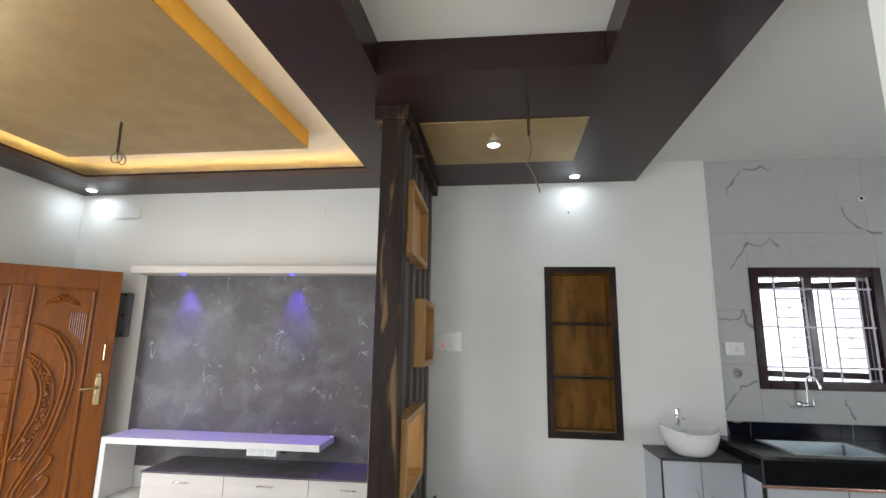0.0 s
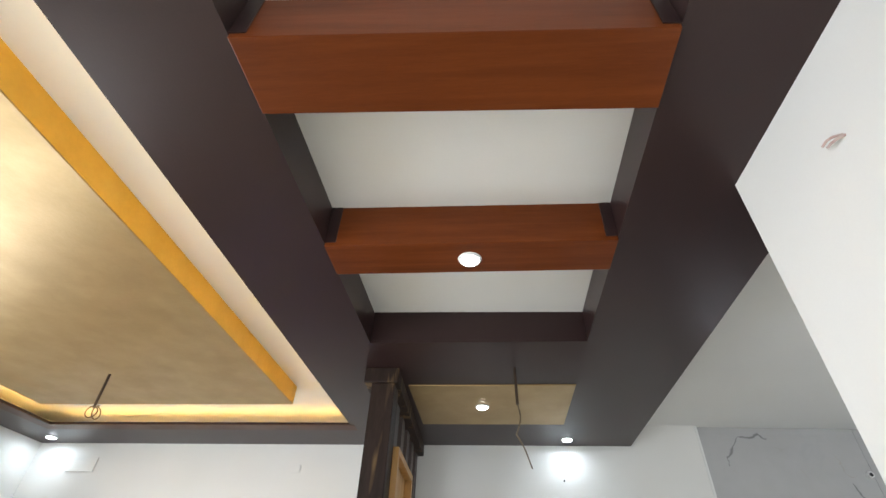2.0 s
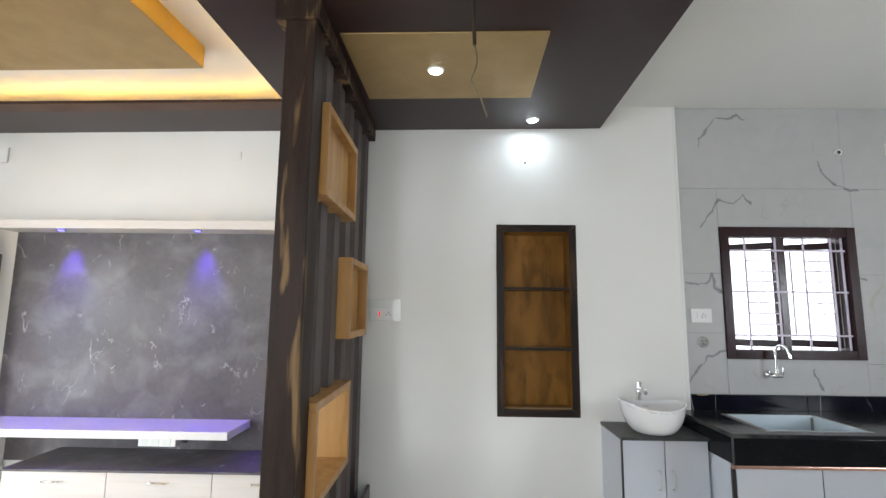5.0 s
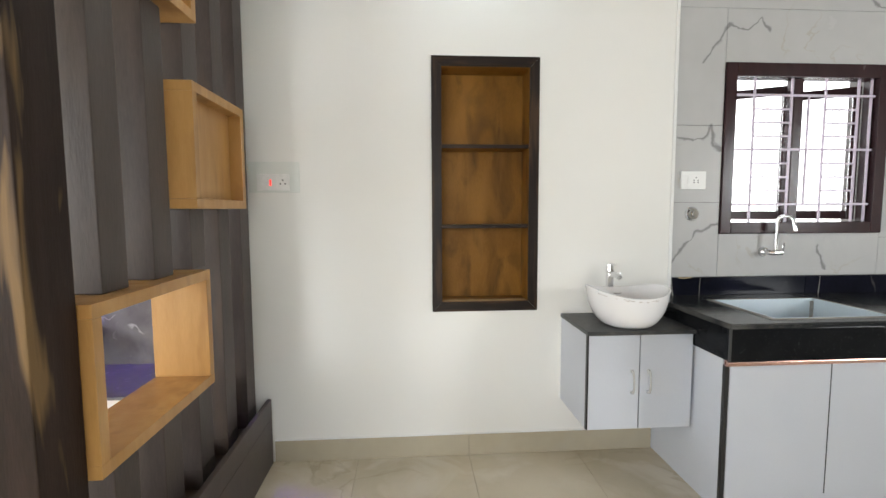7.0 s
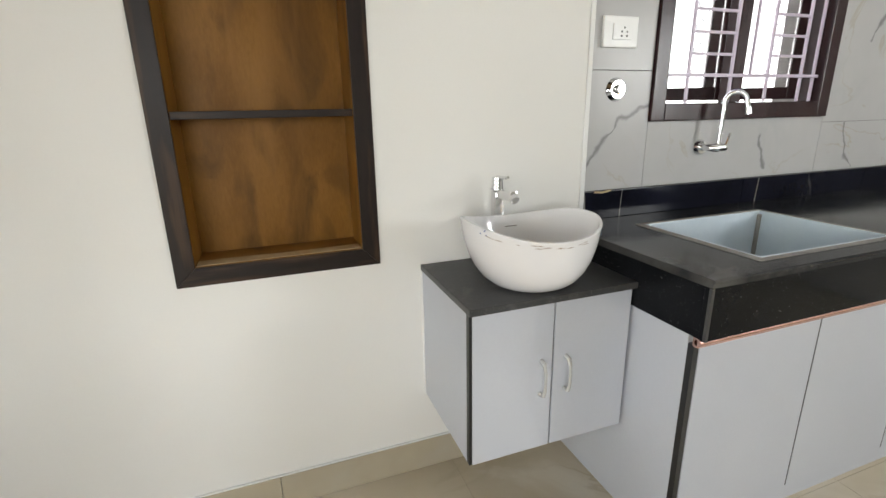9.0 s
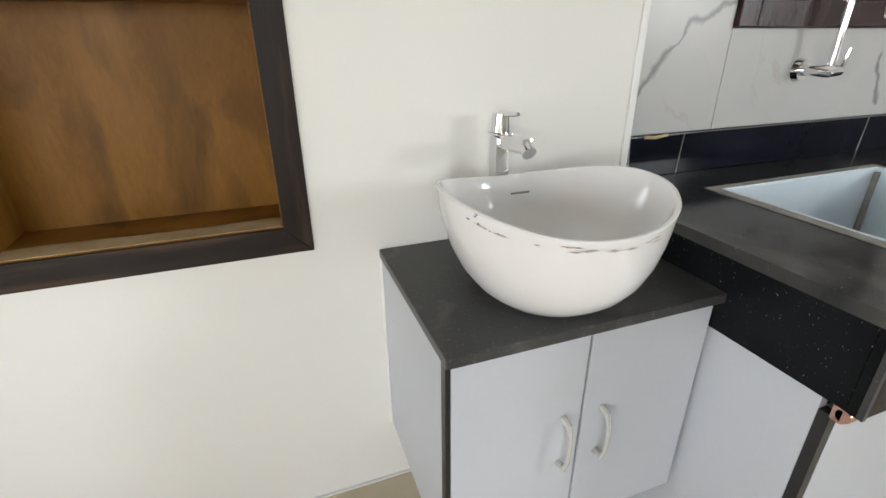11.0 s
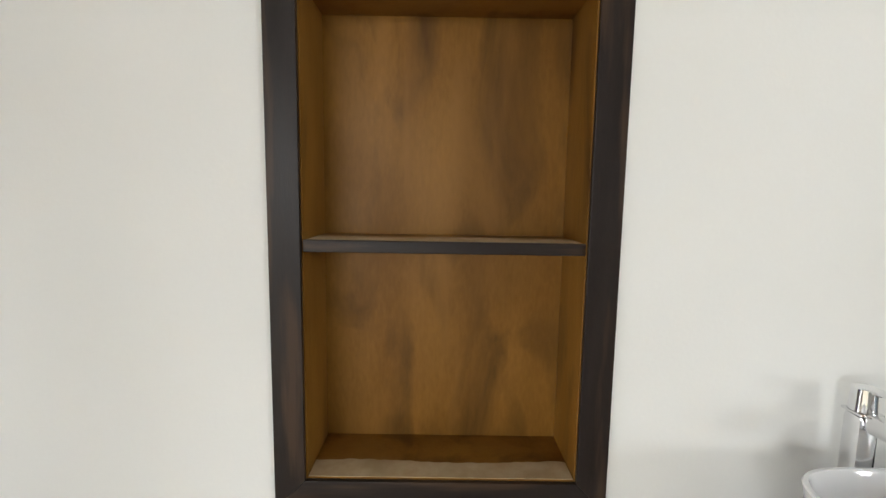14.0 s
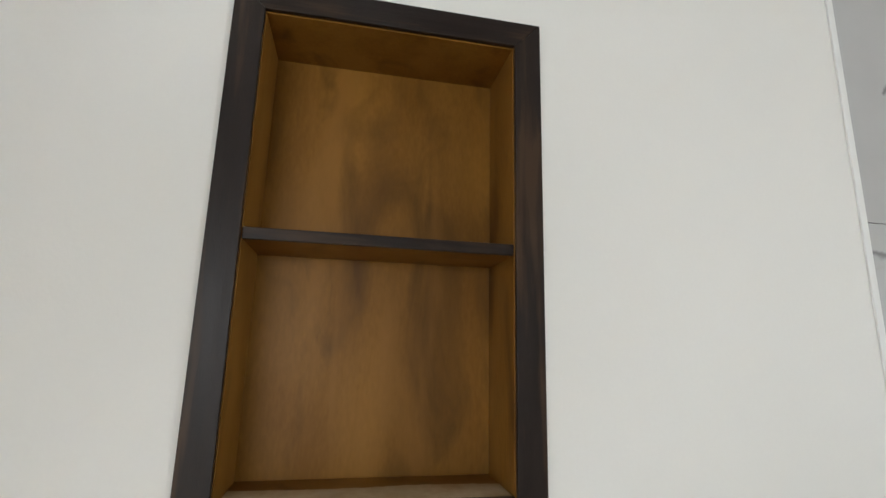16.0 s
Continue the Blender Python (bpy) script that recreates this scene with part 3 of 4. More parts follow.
# skirting and window opening trim
for i in range(2):
    x0, x1 = -0.43 + i * 1.04, -0.43 + (i + 1) * 1.04 - 0.001
    structure("baseboard", box(x0, min(x1, 1.64), 4.488, 4.4995, FZ, FZ + 0.115, 0.002), SKIRT, "beige tile skirting along the painted wall", "skirting")
structure("baseboard", box(-3.79, -0.70, 4.488, 4.4995, FZ, FZ + 0.115, 0.002), SKIRT, "beige tile skirting along the painted wall", "skirting")
structure("baseboard", box(0.815, 0.8265, -2.19, 1.647, FZ, FZ + 0.115, 0.002), SKIRT, "beige tile skirting along the painted wall", "skirting")
structure("trim_skirting_bead", box(-0.43, 1.64, 4.4905, 4.4992, FZ + 0.1153, FZ + 0.1195, 0.001), CEIL, "thin white filler line above the skirting", "trim")
structure("backdrop", box(-1.0, 9.0, 7.0, 7.05, -1.0, 6.0), OUTSIDE, "overexposed hazy daylight outside the window", "backdrop")
structure("ground", box(-60, 60, -60, 60, -0.5, -0.2), GROUT, "grey ground outside the house", "ground")

# ---- shelf niche ----
niche = thing("niche_shelf", (0.70, 4.5, 0.85), "dark-framed recessed wall shelf lined with brown plywood", "wall shelf")
FW = 0.052


def mitred(corners, y0, y1):
    """A flat frame piece cut at an angle at both ends: four (x, z) corners given depth, edges eased."""
    bm = bmesh.new()
    rings = [[bm.verts.new((x, y, z)) for x, z in corners] for y in (y0, y1)]
    for ring in rings:
        bm.faces.new(ring)
    for k in range(4):
        bm.faces.new([rings[0][k], rings[0][(k + 1) % 4], rings[1][(k + 1) % 4], rings[1][k]])
    bmesh.ops.recalc_face_normals(bm, faces=bm.faces)
    bmesh.ops.bevel(bm, geom=list(bm.edges), offset=0.0012, segments=2, affect="EDGES", profile=0.6)
    return bm


FX0, FX1, FZ0, FZ1, G = 0.415, 0.982, 0.827, 2.158, 0.0003
part("frame_stile", mitred([(FX0, FZ0 + G), (FX0, FZ1 - G), (FX0 + FW, FZ1 - FW - G), (FX0 + FW, FZ0 + FW + G)], 4.4935, 4.5035), FRAME, niche)
part("frame_stile", mitred([(FX1, FZ0 + G), (FX1, FZ1 - G), (FX1 - FW, FZ1 - FW - G), (FX1 - FW, FZ0 + FW + G)], 4.4935, 4.5035), FRAME, niche)
part("frame_rail", mitred([(FX0 + G, FZ0), (FX1 - G, FZ0), (FX1 - FW - G, FZ0 + FW), (FX0 + FW + G, FZ0 + FW)], 4.4938, 4.5035), FRAMEH, niche)
part("frame_rail", mitred([(FX0 + G, FZ1), (FX1 - G, FZ1), (FX1 - FW - G, FZ1 - FW), (FX0 + FW + G, FZ1 - FW)], 4.4938, 4.5035), FRAMEH, niche)
ND = 4.652
part("back_panel", box(0.4645, 0.9355, ND, ND + 0.012, 0.874, 2.110), NICHE, niche, "blotchy varnished plywood back")
part("side_panel", box(0.4625, 0.4685, 4.5045, ND - 0.0005, 0.874, 2.110), NICHE, niche)
part("side_panel", box(0.9285, 0.9375, 4.5045, ND - 0.0005, 0.874, 2.110), NICHE, niche)
part("top_panel", box(0.469, 0.928, 4.5045, ND - 0.0005, 2.104, 2.110), NICHE, niche)
part("bottom_panel", box(0.469, 0.928, 4.5045, ND - 0.0005, 0.874, 0.881), NICHE, niche)


def dust_sheet(x0, x1, y0, y1, z, seed):
    """A thin film of dust on a board, deepest in front, with a ragged back edge."""
    rng = random.Random(seed)
    n, bm = 40, bmesh.new()
    front = [bm.verts.new((x0 + (x1 - x0) * k / n, y0, z)) for k in range(n + 1)]
    back = [bm.verts.new((v.co.x, y1 - rng.uniform(0.0, 0.004) - 0.004 * math.sin(k * 0.21 + seed), z)) for k, v in enumerate(front)]
    for k in range(n):
        bm.faces.new([front[k], front[k + 1], back[k + 1], back[k]])
    solid = bmesh.ops.extrude_face_region(bm, geom=list(bm.faces))
    for v in solid["geom"]:
        if isinstance(v, bmesh.types.BMVert):
            v.co.z += 0.0012
    bmesh.ops.recalc_face_normals(bm, faces=bm.faces)
    return bm


part("dust_layer", dust_sheet(0.470, 0.927, 4.5048, 4.556, 0.8812, 3), DUST, niche, "pale dust along the bottom board")
for i, z in enumerate((1.278, 1.697)):
    board = part("shelf_board", box(0.469, 0.928, 4.512, ND - 0.0005, z - 0.006, z + 0.012), NICHE, niche)
    part("dust_layer", dust_sheet(0.470, 0.927, 4.513, 4.590, z + 0.0122, 5 + i), DUST, board, "thin pale dust on the shelf")
    part("edge_band", box(0.4685, 0.9285, 4.502, 4.5115, z - 0.006, z + 0.014, 0.0015), FRAMEH, board, "dark edge band")

# ---- slatted partition with display boxes ----
partition = thing("slat_partition", (-0.59, 3.8, FZ), "dark-stained wooden slat partition with honey plywood boxes", "partition")
part("post", box(-0.626, -0.494, 3.03, 3.18, FZ, 2.7745, 0.004), POST, partition, "worn dark-stained post with bare streaks")
part("head_rail", box(-0.668, -0.474, 3.01, 4.499, 2.775, 2.8595, 0.004), POST, partition)
BOXES = [(3.182, 3.835, 2.045, 2.475, 0.045), (3.775, 4.285, 1.380, 1.832, 0.055), (3.182, 3.855, 0.710, 1.150, 0.0)]
for i in range(5):
    y, z = 3.32 + 0.261 * i, 0.36
    for y0, y1, z0, z1, _ in sorted(BOXES, key=lambda b: b[2]):
        if y0 - 0.118 < y < y1:
            part("slat", box(-0.668, -0.520, y, y + 0.118, z, z0 - 0.0005, 0.003), SLAT, partition)
            z = z1 + 0.0005
    part("slat", box(-0.668, -0.520, y, y + 0.118, z, 2.7745, 0.003), SLAT, partition)
part("plinth", box(-0.70, -0.440, 2.99, 4.487, FZ, 0.28, 0.004), SLAT, partition)
part("plinth_lip", box(-0.462, -0.440, 2.99, 4.487, 0.2805, 0.38, 0.003), SLAT, partition)
part("plinth_lip", box(-0.70, -0.678, 2.99, 4.487, 0.2805, 0.38, 0.003), SLAT, partition)
for i in range(5):
    y = 3.32 + 0.261 * i
    part("slat_foot", box(-0.668, -0.520, y, y + 0.118, 0.2805, 0.3598, 0.0), SLAT, partition)


def display_box(y0, y1, z0, z1, back, xf=-0.462):
    xb = -0.600 if back else -0.665
    t = 0.036
    e = part("display_box", box(xb, xf, y0, y1, z0, z0 + t, 0.0015), OAK, partition, "honey-coloured plywood display box")
    part("box_top", box(xb, xf, y0, y1, z1 - t, z1, 0.0015), OAK, e)
    part("box_side", box(xb, xf, y0, y0 + t, z0 + t + 0.0004, z1 - t - 0.0004, 0.0015), OAK, e)
    part("box_side", box(xb, xf, y1 - t, y1, z0 + t + 0.0004, z1 - t - 0.0004, 0.0015), OAK, e)
    if back:
        part("box_back", box(xf - back - 0.012, xf - back, y0 + t, y1 - t, z0 + t, z1 - t), OAK, e)


for b in BOXES:
    display_box(*b)

# ---- television wall ----
tvp = thing("tv_wall_panel", (-1.86, 4.5, 1.3), "dark grey marble-look laminate television panel", "wall panel")
for x0, x1 in ((-3.05, -2.2601), (-2.2599, -1.4691), (-1.4689, -0.672)):
    part("laminate_sheet", box(x0, x1, 4.478, 4.4995, 0.50, 2.072), TVPANEL, tvp)
pel = thing("pelmet", (-1.86, 4.4, 2.1), "pale cream pelmet above the television panel with blue spots", "pelmet")
part("pelmet_board", box(-3.06, -0.690, 4.285, 4.4995, 2.0725, 2.132, 0.003), PALEWOOD, pel)
for px_, py_ in PELMET_SPOTS:
    part("blue_spot", disc(bmesh.new(), (px_, py_ - 0.06, 2.0690), (0, 0, -1), 0.020, 0.016, 0.006, 16), BLUELED, pel, "glowing blue LED spot", True)
    part("spot_ring", disc(bmesh.new(), (px_, py_ - 0.06, 2.0723), (0, 0, -1), 0.030, 0.027, 0.003, 20), CHROME, pel, "", True)
shelf = thing("floating_shelf", (-2.13, 4.3, 0.76), "pale cream L-shaped floating shelf below the television panel", "shelf")
part("shelf_board", box(-2.995, -1.268, 4.14, 4.4775, 0.738, 0.787, 0.003), WHITELAM, shelf)
part("upright", box(-2.995, -2.952, 4.14, 4.4775, 0.335, 0.7375, 0.003), WHITELAM, shelf)
part("bottom_board", box(-2.995, -2.5615, 4.14, 4.4775, 0.29, 0.3345, 0.003), WHITELAM, shelf)
unit = thing("tv_cabinet", (-1.62, 4.26, FZ), "low cream drawer cabinet with dark grey marble top", "cabinet")
part("top_board", box(-2.56, -0.715, 4.03, 4.4775, 0.577, 0.590, 0.002), TVPANEL, unit, "dark grey marble-look top")
part("carcass", box(-2.555, -0.72, 4.072, 4.4775, 0.20, 0.5765), WHITELAM, unit)
part("plinth", box(-2.50, -0.75, 4.12, 4.4775, FZ, 0.1995), BLACKEDGE, unit)
for x0, x1 in ((-2.558, -1.932), (-1.928, -1.302), (-1.298, -0.718)):
    dr = part("drawer_front", box(x0, x1, 4.050, 4.0715, 0.205, 0.575, 0.0015), PALEWOOD, unit)
    c = (x0 + x1) / 2
    hb = tube(bmesh.new(), [(c - 0.055, 4.0505, 0.518), (c - 0.05, 4.028, 0.521), (c - 0.03, 4.022, 0.523), (c + 0.03, 4.022, 0.523), (c + 0.05, 4.028, 0.521), (c + 0.055, 4.0505, 0.518)], [0.008, 0.007, 0.005, 0.005, 0.007, 0.008], 8)
    part("handle", hb, CHROME, dr, "small chrome bow handle", True)
ext = thing("extension_box", (-1.72, 4.2, 0.738), "white multi-socket board under the floating shelf", "socket board")
part("plate", box(-1.842, -1.608, 4.180, 4.235, 0.686, 0.7375, 0.003), PLASTIC, ext)
for i in range(3):
    part("socket", box(-1.83 + 0.07 * i, -1.78 + 0.07 * i, 4.1775, 4.1798, 0.694, 0.730, 0.002), CREAMPLASTIC, ext)
black_socket = tagged(finish("cable_socket", disc(bmesh.new(), (-1.565, 4.21, 0.7375), (0, 0, -1), 0.022, 0.018, 0.03, 18), DARKHOLE, True), "black round cable outlet under the floating shelf", "cable outlet")
panel_box = thing("electrical_box", (-3.25, 4.5, 1.72), "grey metal distribution box on the wall behind the door", "electrical box")
part("case", box(-3.40, -3.165, 4.435, 4.4995, 1.535, 1.915, 0.006), GREYBOX, panel_box)
part("lid", box(-3.395, -3.170, 4.426, 4.4345, 1.540, 1.910, 0.003), GREYBOX, panel_box)
for z in (1.56, 1.725, 1.90):
    part("catch", disc(bmesh.new(), (-3.19, 4.4255, z), (0, -1, 0), 0.014, 0.012, 0.008, 14), DARKHOLE, panel_box, "", True)
vent = thing("ventilator_plate", (-3.34, 4.5, 2.66), "white rectangular cover plate high on the wall", "cover plate")
part("plate", box(-3.455, -3.215, 4.488, 4.4995, 2.60, 2.715, 0.003), WALL, vent)
part("slot", box(-3.43, -3.33, 4.4862, 4.4878, 2.695, 2.702), PLASTIC, vent)

# ---- carved teak main door, standing open ----
HX, HY, DW, DH, DT = -3.785, 3.60, 0.95, 2.045, 0.042
ang = math.atan2(0.66, 0.675)
door = new("carved_door")
tagged(door, "open carved teak main door with brass lever handle", "door")
door.matrix_world = Matrix.Translation((HX, HY, FZ)) @ Matrix.Rotation(ang, 4, "Z")


def dpart(name, bm, material, parent, label="", smooth=False):
    ob = finish(name, bm, material, smooth)
    ob.parent = parent
    return tagged(ob, label) if label else ob


dpart("core", box(0.0, DW, 0.0, DT, 0.0, DH, 0.003), TEAK, door)
fy = -0.0005
for x0, x1 in ((0.0, 0.13), (DW - 0.15, DW)):
    dpart("stile", box(x0, x1, fy - 0.014, fy, 0.0, DH, 0.004), TEAK, door)
for z0, z1 in ((0.0, 0.20), (DH - 0.15, DH)):
    dpart("rail", box(0.1305, DW - 0.1505, fy - 0.014, fy, z0, z1, 0.004), TEAK, door)
dpart("inner_stile", box(0.275, 0.385, fy - 0.014, fy, 0.2005, DH - 0.1505, 0.005), TEAK, door)
mould = bmesh.new()
for x in (0.150, 0.262, 0.400, DW - 0.175):
    tube(mould, [(x, fy - 0.007, 0.22), (x, fy - 0.007, DH - 0.17)], 0.012, 8)
for z in (0.22, DH - 0.17):
    tube(mould, [(0.150, fy - 0.007, z), (0.262, fy - 0.007, z)], 0.012, 8)
    tube(mould, [(0.400, fy - 0.007, z), (DW - 0.175, fy - 0.007, z)], 0.012, 8)
dpart("moulding", mould, TEAK, door, "", True)
for k in range(16):
    z = 0.26 + k * 0.095
    dpart("flute_block", box(0.290, 0.370, fy - 0.022, fy - 0.0145, z, z + 0.080, 0.003), TEAK, door)
for k in range(3):
    dpart("left_panel", box(0.172, 0.242, fy - 0.010, fy, 0.27 + k * 0.52, 0.75 + k * 0.52, 0.006), TEAK, door)


def smooth_line(pts, off=0.0, n=6):
    """A smooth line through (u, z) points on the door, moved sideways by off."""
    out = []
    p = [pts[0]] + list(pts) + [pts[-1]]
    for i in range(1, len(p) - 2):
        for k in range(n):
            t = k / n
            w = ((-t + 2 * t * t - t ** 3) / 2, (2 - 5 * t * t + 3 * t ** 3) / 2, (t + 4 * t * t - 3 * t ** 3) / 2, (t ** 3 - t * t) / 2)
            out.append((sum(w[j] * p[i - 1 + j][0] for j in range(4)) + off, fy - 0.006, sum(w[j] * p[i - 1 + j][1] for j in range(4))))
    return out


SWAN = [(0.44, 1.60), (0.57, 1.53), (0.665, 1.38), (0.695, 1.22), (0.675, 1.0), (0.62, 0.76), (0.53, 0.54), (0.475, 0.40), (0.49, 0.28), (0.56, 0.24)]
BAND = [(0.43, 1.36), (0.52, 1.27), (0.575, 1.12), (0.57, 0.95), (0.505, 0.75), (0.44, 0.60)]
carve = bmesh.new()
for line, off, r in ((SWAN, 0.0, 0.014), (SWAN, 0.032, 0.007), (SWAN, -0.030, 0.008), (BAND, 0.036, 0.009), (BAND, -0.036, 0.009), (BAND[1:], -0.066, 0.012)):
    tube(carve, smooth_line(line, off), r, 8)
dpart("swan_neck_carving", carve, TEAK, door, "raised swan-neck carving", True)
beads = bmesh.new()
rng = random.Random(4)
for p in smooth_line(BAND, 0.0, 5):
    for k in range(3):
        bmesh.ops.create_icosphere(beads, subdivisions=1, radius=rng.uniform(0.010, 0.018), matrix=Matrix.Translation((p[0] + rng.uniform(-0.022, 0.022), fy - 0.006, p[2] + rng.uniform(-0.02, 0.02))))
dpart("floral_carving", beads, TEAK, door, "carved band of small flowers", True)
crest = bmesh.new()
for i in range(17):
    t = (i - 8) / 8
    bmesh.ops.create_icosphere(crest, subdivisions=1, radius=0.012 + 0.010 * (1 - abs(t)), matrix=Matrix.Translation((0.585 + 0.10 * t, fy - 0.006, DH - 0.235 - 0.055 * abs(t) + 0.014 * (i % 2))))
dpart("crest_carving", crest, TEAK, door, "carved floral crest", True)
reeds = bmesh.new()
for k in range(8):
    tube(reeds, [(0.650 + k * 0.014, fy - 0.004, 1.70), (0.650 + k * 0.014, fy - 0.004, 1.56 - 0.016 * k)], 0.0055, 6)
dpart("reeded_corner", reeds, TEAK, door, "", True)
tail = bmesh.new()
tube(tail, smooth_line([(0.50, 0.34), (0.56, 0.46), (0.64, 0.55), (0.66, 0.62), (0.61, 0.64), (0.585, 0.59)]), 0.010, 8)
tube(tail, smooth_line([(0.54, 0.30), (0.62, 0.38), (0.66, 0.46), (0.63, 0.49), (0.60, 0.46)]), 0.009, 8)
dpart("leaf_carving", tail, TEAK, door, "", True)
for sx in (DW - 0.10,):
    lever = dpart("lever_handle", box(sx + 0.012, sx + 0.055, fy - 0.022, fy - 0.0145, 0.98, 1.20, 0.006), BRASS, door, "satin brass lever handle")
    dpart("lever", tube(bmesh.new(), [(sx + 0.034, fy - 0.022, 1.115), (sx + 0.034, fy - 0.055, 1.115), (sx + 0.005, fy - 0.06, 1.113), (sx - 0.085, fy - 0.058, 1.108)], [0.011, 0.011, 0.010, 0.012], 10), BRASS, lever, "", True)
    dpart("rose", disc(bmesh.new(), (sx + 0.034, fy - 0.0225, 1.21), (0, -1, 0), 0.018, 0.012, 0.006, 14), BRASS, lever, "", True)
pull = dpart("latch_bar", tube(bmesh.new(), [(DW - 0.055, fy - 0.0145, 1.32), (DW - 0.055, fy - 0.03, 1.33), (DW - 0.055, fy - 0.03, 1.45), (DW - 0.055, fy - 0.0145, 1.46)], 0.006, 8), BRASS, door, "slim brass latch bar", True)
dframe = thing("door_1", (-3.9, 2.76, FZ), "dark teak frame of the main doorway", "door frame")
dframe["kind"] = "structure"
part("jamb", box(-4.0, -3.795, 2.281, 2.35, FZ, 2.069, 0.003), TEAK, dframe)
part("jamb", box(-4.0, -3.795, 3.17, 3.239, FZ, 2.069, 0.003), TEAK, dframe)
part("head", box(-4.0, -3.795, 2.3505, 3.1695, 2.0, 2.069, 0.003), TEAK, dframe)

# ---- switches and sockets ----
sw = thing("switch_board", (-0.39, 4.5, 1.54), "white switch board under clear film with red indicator", "switch board")
part("film_cover", box(-0.517, -0.262, 4.4955, 4.4995, 1.462, 1.618, 0.0015), CREAMPLASTIC, sw, "clear protective film over the plate")
part("plate", box(-0.475, -0.312, 4.488, 4.4952, 1.472, 1.556, 0.003), PLASTIC, sw)
part("indicator", box(-0.412, -0.402, 4.4858, 4.4878, 1.496, 1.528, 0.001), REDLED, sw, "red indicator light")
part("rocker", box(-0.462, -0.425, 4.4852, 4.4878, 1.490, 1.536, 0.002), PLASTIC, sw)
for dx, dz in ((0, 0.012), (-0.012, -0.006), (0.012, -0.006)):
    part("socket_hole", disc(bmesh.new(), (-0.345 + dx, 4.4878, 1.512 + dz), (0, -1, 0), 0.004, 0.004, 0.0012, 10), DARKHOLE, sw)
part("rocker", box(-0.389, -0.372, 4.4852, 4.4878, 1.490, 1.536, 0.002), PLASTIC, sw)
ks = thing("socket_plate", (1.845, 4.525, 1.525), "white three-pin socket plate on the marble tiles", "socket")
part("plate", box(1.776, 1.918, 4.512, 4.5245, 1.476, 1.574, 0.004), PLASTIC, ks)
part("insert", box(1.812, 1.888, 4.5085, 4.5118, 1.500, 1.550, 0.002), PLASTIC, ks)
for dx, dz in ((0.0, 0.013), (-0.011, 0.0), (0.011, 0.0), (-0.011, -0.013), (0.011, -0.013)):
    part("socket_hole", disc(bmesh.new(), (1.858 + dx, 4.5083, 1.525 + dz), (0, -1, 0), 0.0032, 0.0032, 0.001, 10), DARKHOLE, ks)
valve = thing("valve_cap", (1.853, 4.525, 1.342), "chrome round valve flange on the marble tiles", "valve")
part("flange", disc(bmesh.new(), (1.853, 4.5245, 1.342), (0, -1, 0), 0.040, 0.030, 0.014), CHROME, valve, "", True)
part("knob", disc(bmesh.new(), (1.853, 4.5100, 1.342), (0, -1, 0), 0.017, 0.013, 0.016), CHROME, valve, "", True)
outlet = thing("pipe_outlet", (2.90, 4.525, 2.71), "white capped pipe outlet high on the tiles", "pipe outlet")
part("collar", disc(bmesh.new(), (2.90, 4.5245, 2.71), (0, -1, 0), 0.024, 0.022, 0.02, 18), PLASTIC, outlet, "", True)
part("opening", disc(bmesh.new(), (2.90, 4.5042, 2.71), (0, -1, 0), 0.014, 0.013, 0.001, 16), DARKHOLE, outlet)
plate = thing("cover_plate", (3.29, 4.525, 2.735), "small square white cover plate high on the marble tiles", "cover plate")
part("plate", box(3.246, 3.334, 4.516, 4.5245, 2.692, 2.778, 0.003), PLASTIC, plate)
part("screw", disc(bmesh.new(), (3.290, 4.5158, 2.735), (0, -1, 0), 0.005, 0.004, 0.0015, 10), CREAMPLASTIC, plate)
blank = thing("blank_plate", (-1.50, 4.5, 2.66), "small wall-coloured blanking plate above the television panel", "cover plate")
part("plate", box(-1.538, -1.466, 4.4945, 4.4995, 2.632, 2.692, 0.002), WALL, blank)
part("lid", box(-1.530, -1.474, 4.4925, 4.4942, 2.640, 2.684, 0.0006), WALL, blank)
stub = thing("wire_stub", (0.827, 1.29, 2.655), "bare red copper wire ends out of the wall", "wire")
part("wire", tube(bmesh.new(), [(0.828, 1.240, 2.636), (0.812, 1.250, 2.640), (0.804, 1.262, 2.640), (0.800, 1.276, 2.634)], 0.0035, 6), COPPERWIRE, stub, "", True)
part("wire", tube(bmesh.new(), [(0.828, 1.236, 2.630), (0.814, 1.246, 2.628), (0.806, 1.258, 2.626), (0.803, 1.270, 2.624)], 0.0035, 6), COPPERWIRE, stub, "", True)
tagged(finish("wall_nail", disc(bmesh.new(), (0.625, 4.4998, 2.615), (0, -1, 0), 0.006, 0.005, 0.02, 10), DARKHOLE), "small dark nail in the painted wall", "nail")

# ---- vanity ----
van = thing("vanity_cabinet", (1.37, 4.3, 0.335), "wall-hung pale grey laminate wash cabinet with black edges", "cabinet")
VX0, VX1, VYF, VZ0, VZ1 = 1.118, 1.628, 4.112, 0.330, 0.786
part("side_panel", box(VX0, VX0 + 0.018, VYF + 0.0195, 4.4995, VZ0, VZ1, 0.001), GREYLAM, van)
part("side_panel", box(VX1 - 0.018, VX1, VYF + 0.0195, 4.4995, VZ0, VZ1, 0.001), GREYLAM, van)
part("bottom_panel", box(VX0 + 0.0185, VX1 - 0.0185, VYF + 0.0195, 4.4995, VZ0, VZ0 + 0.018), GREYLAM, van)
part("edge_band", box(VX0 - 0.0005, VX0 + 0.008, VYF + 0.001, VYF + 0.019, VZ0 + 0.001, VZ1, 0.0008), BLACKEDGE, van, "black edge band")
part("divider", box(1.366, 1.378, VYF + 0.006, VYF + 0.019, VZ0 + 0.001, VZ1), BLACKEDGE, van)
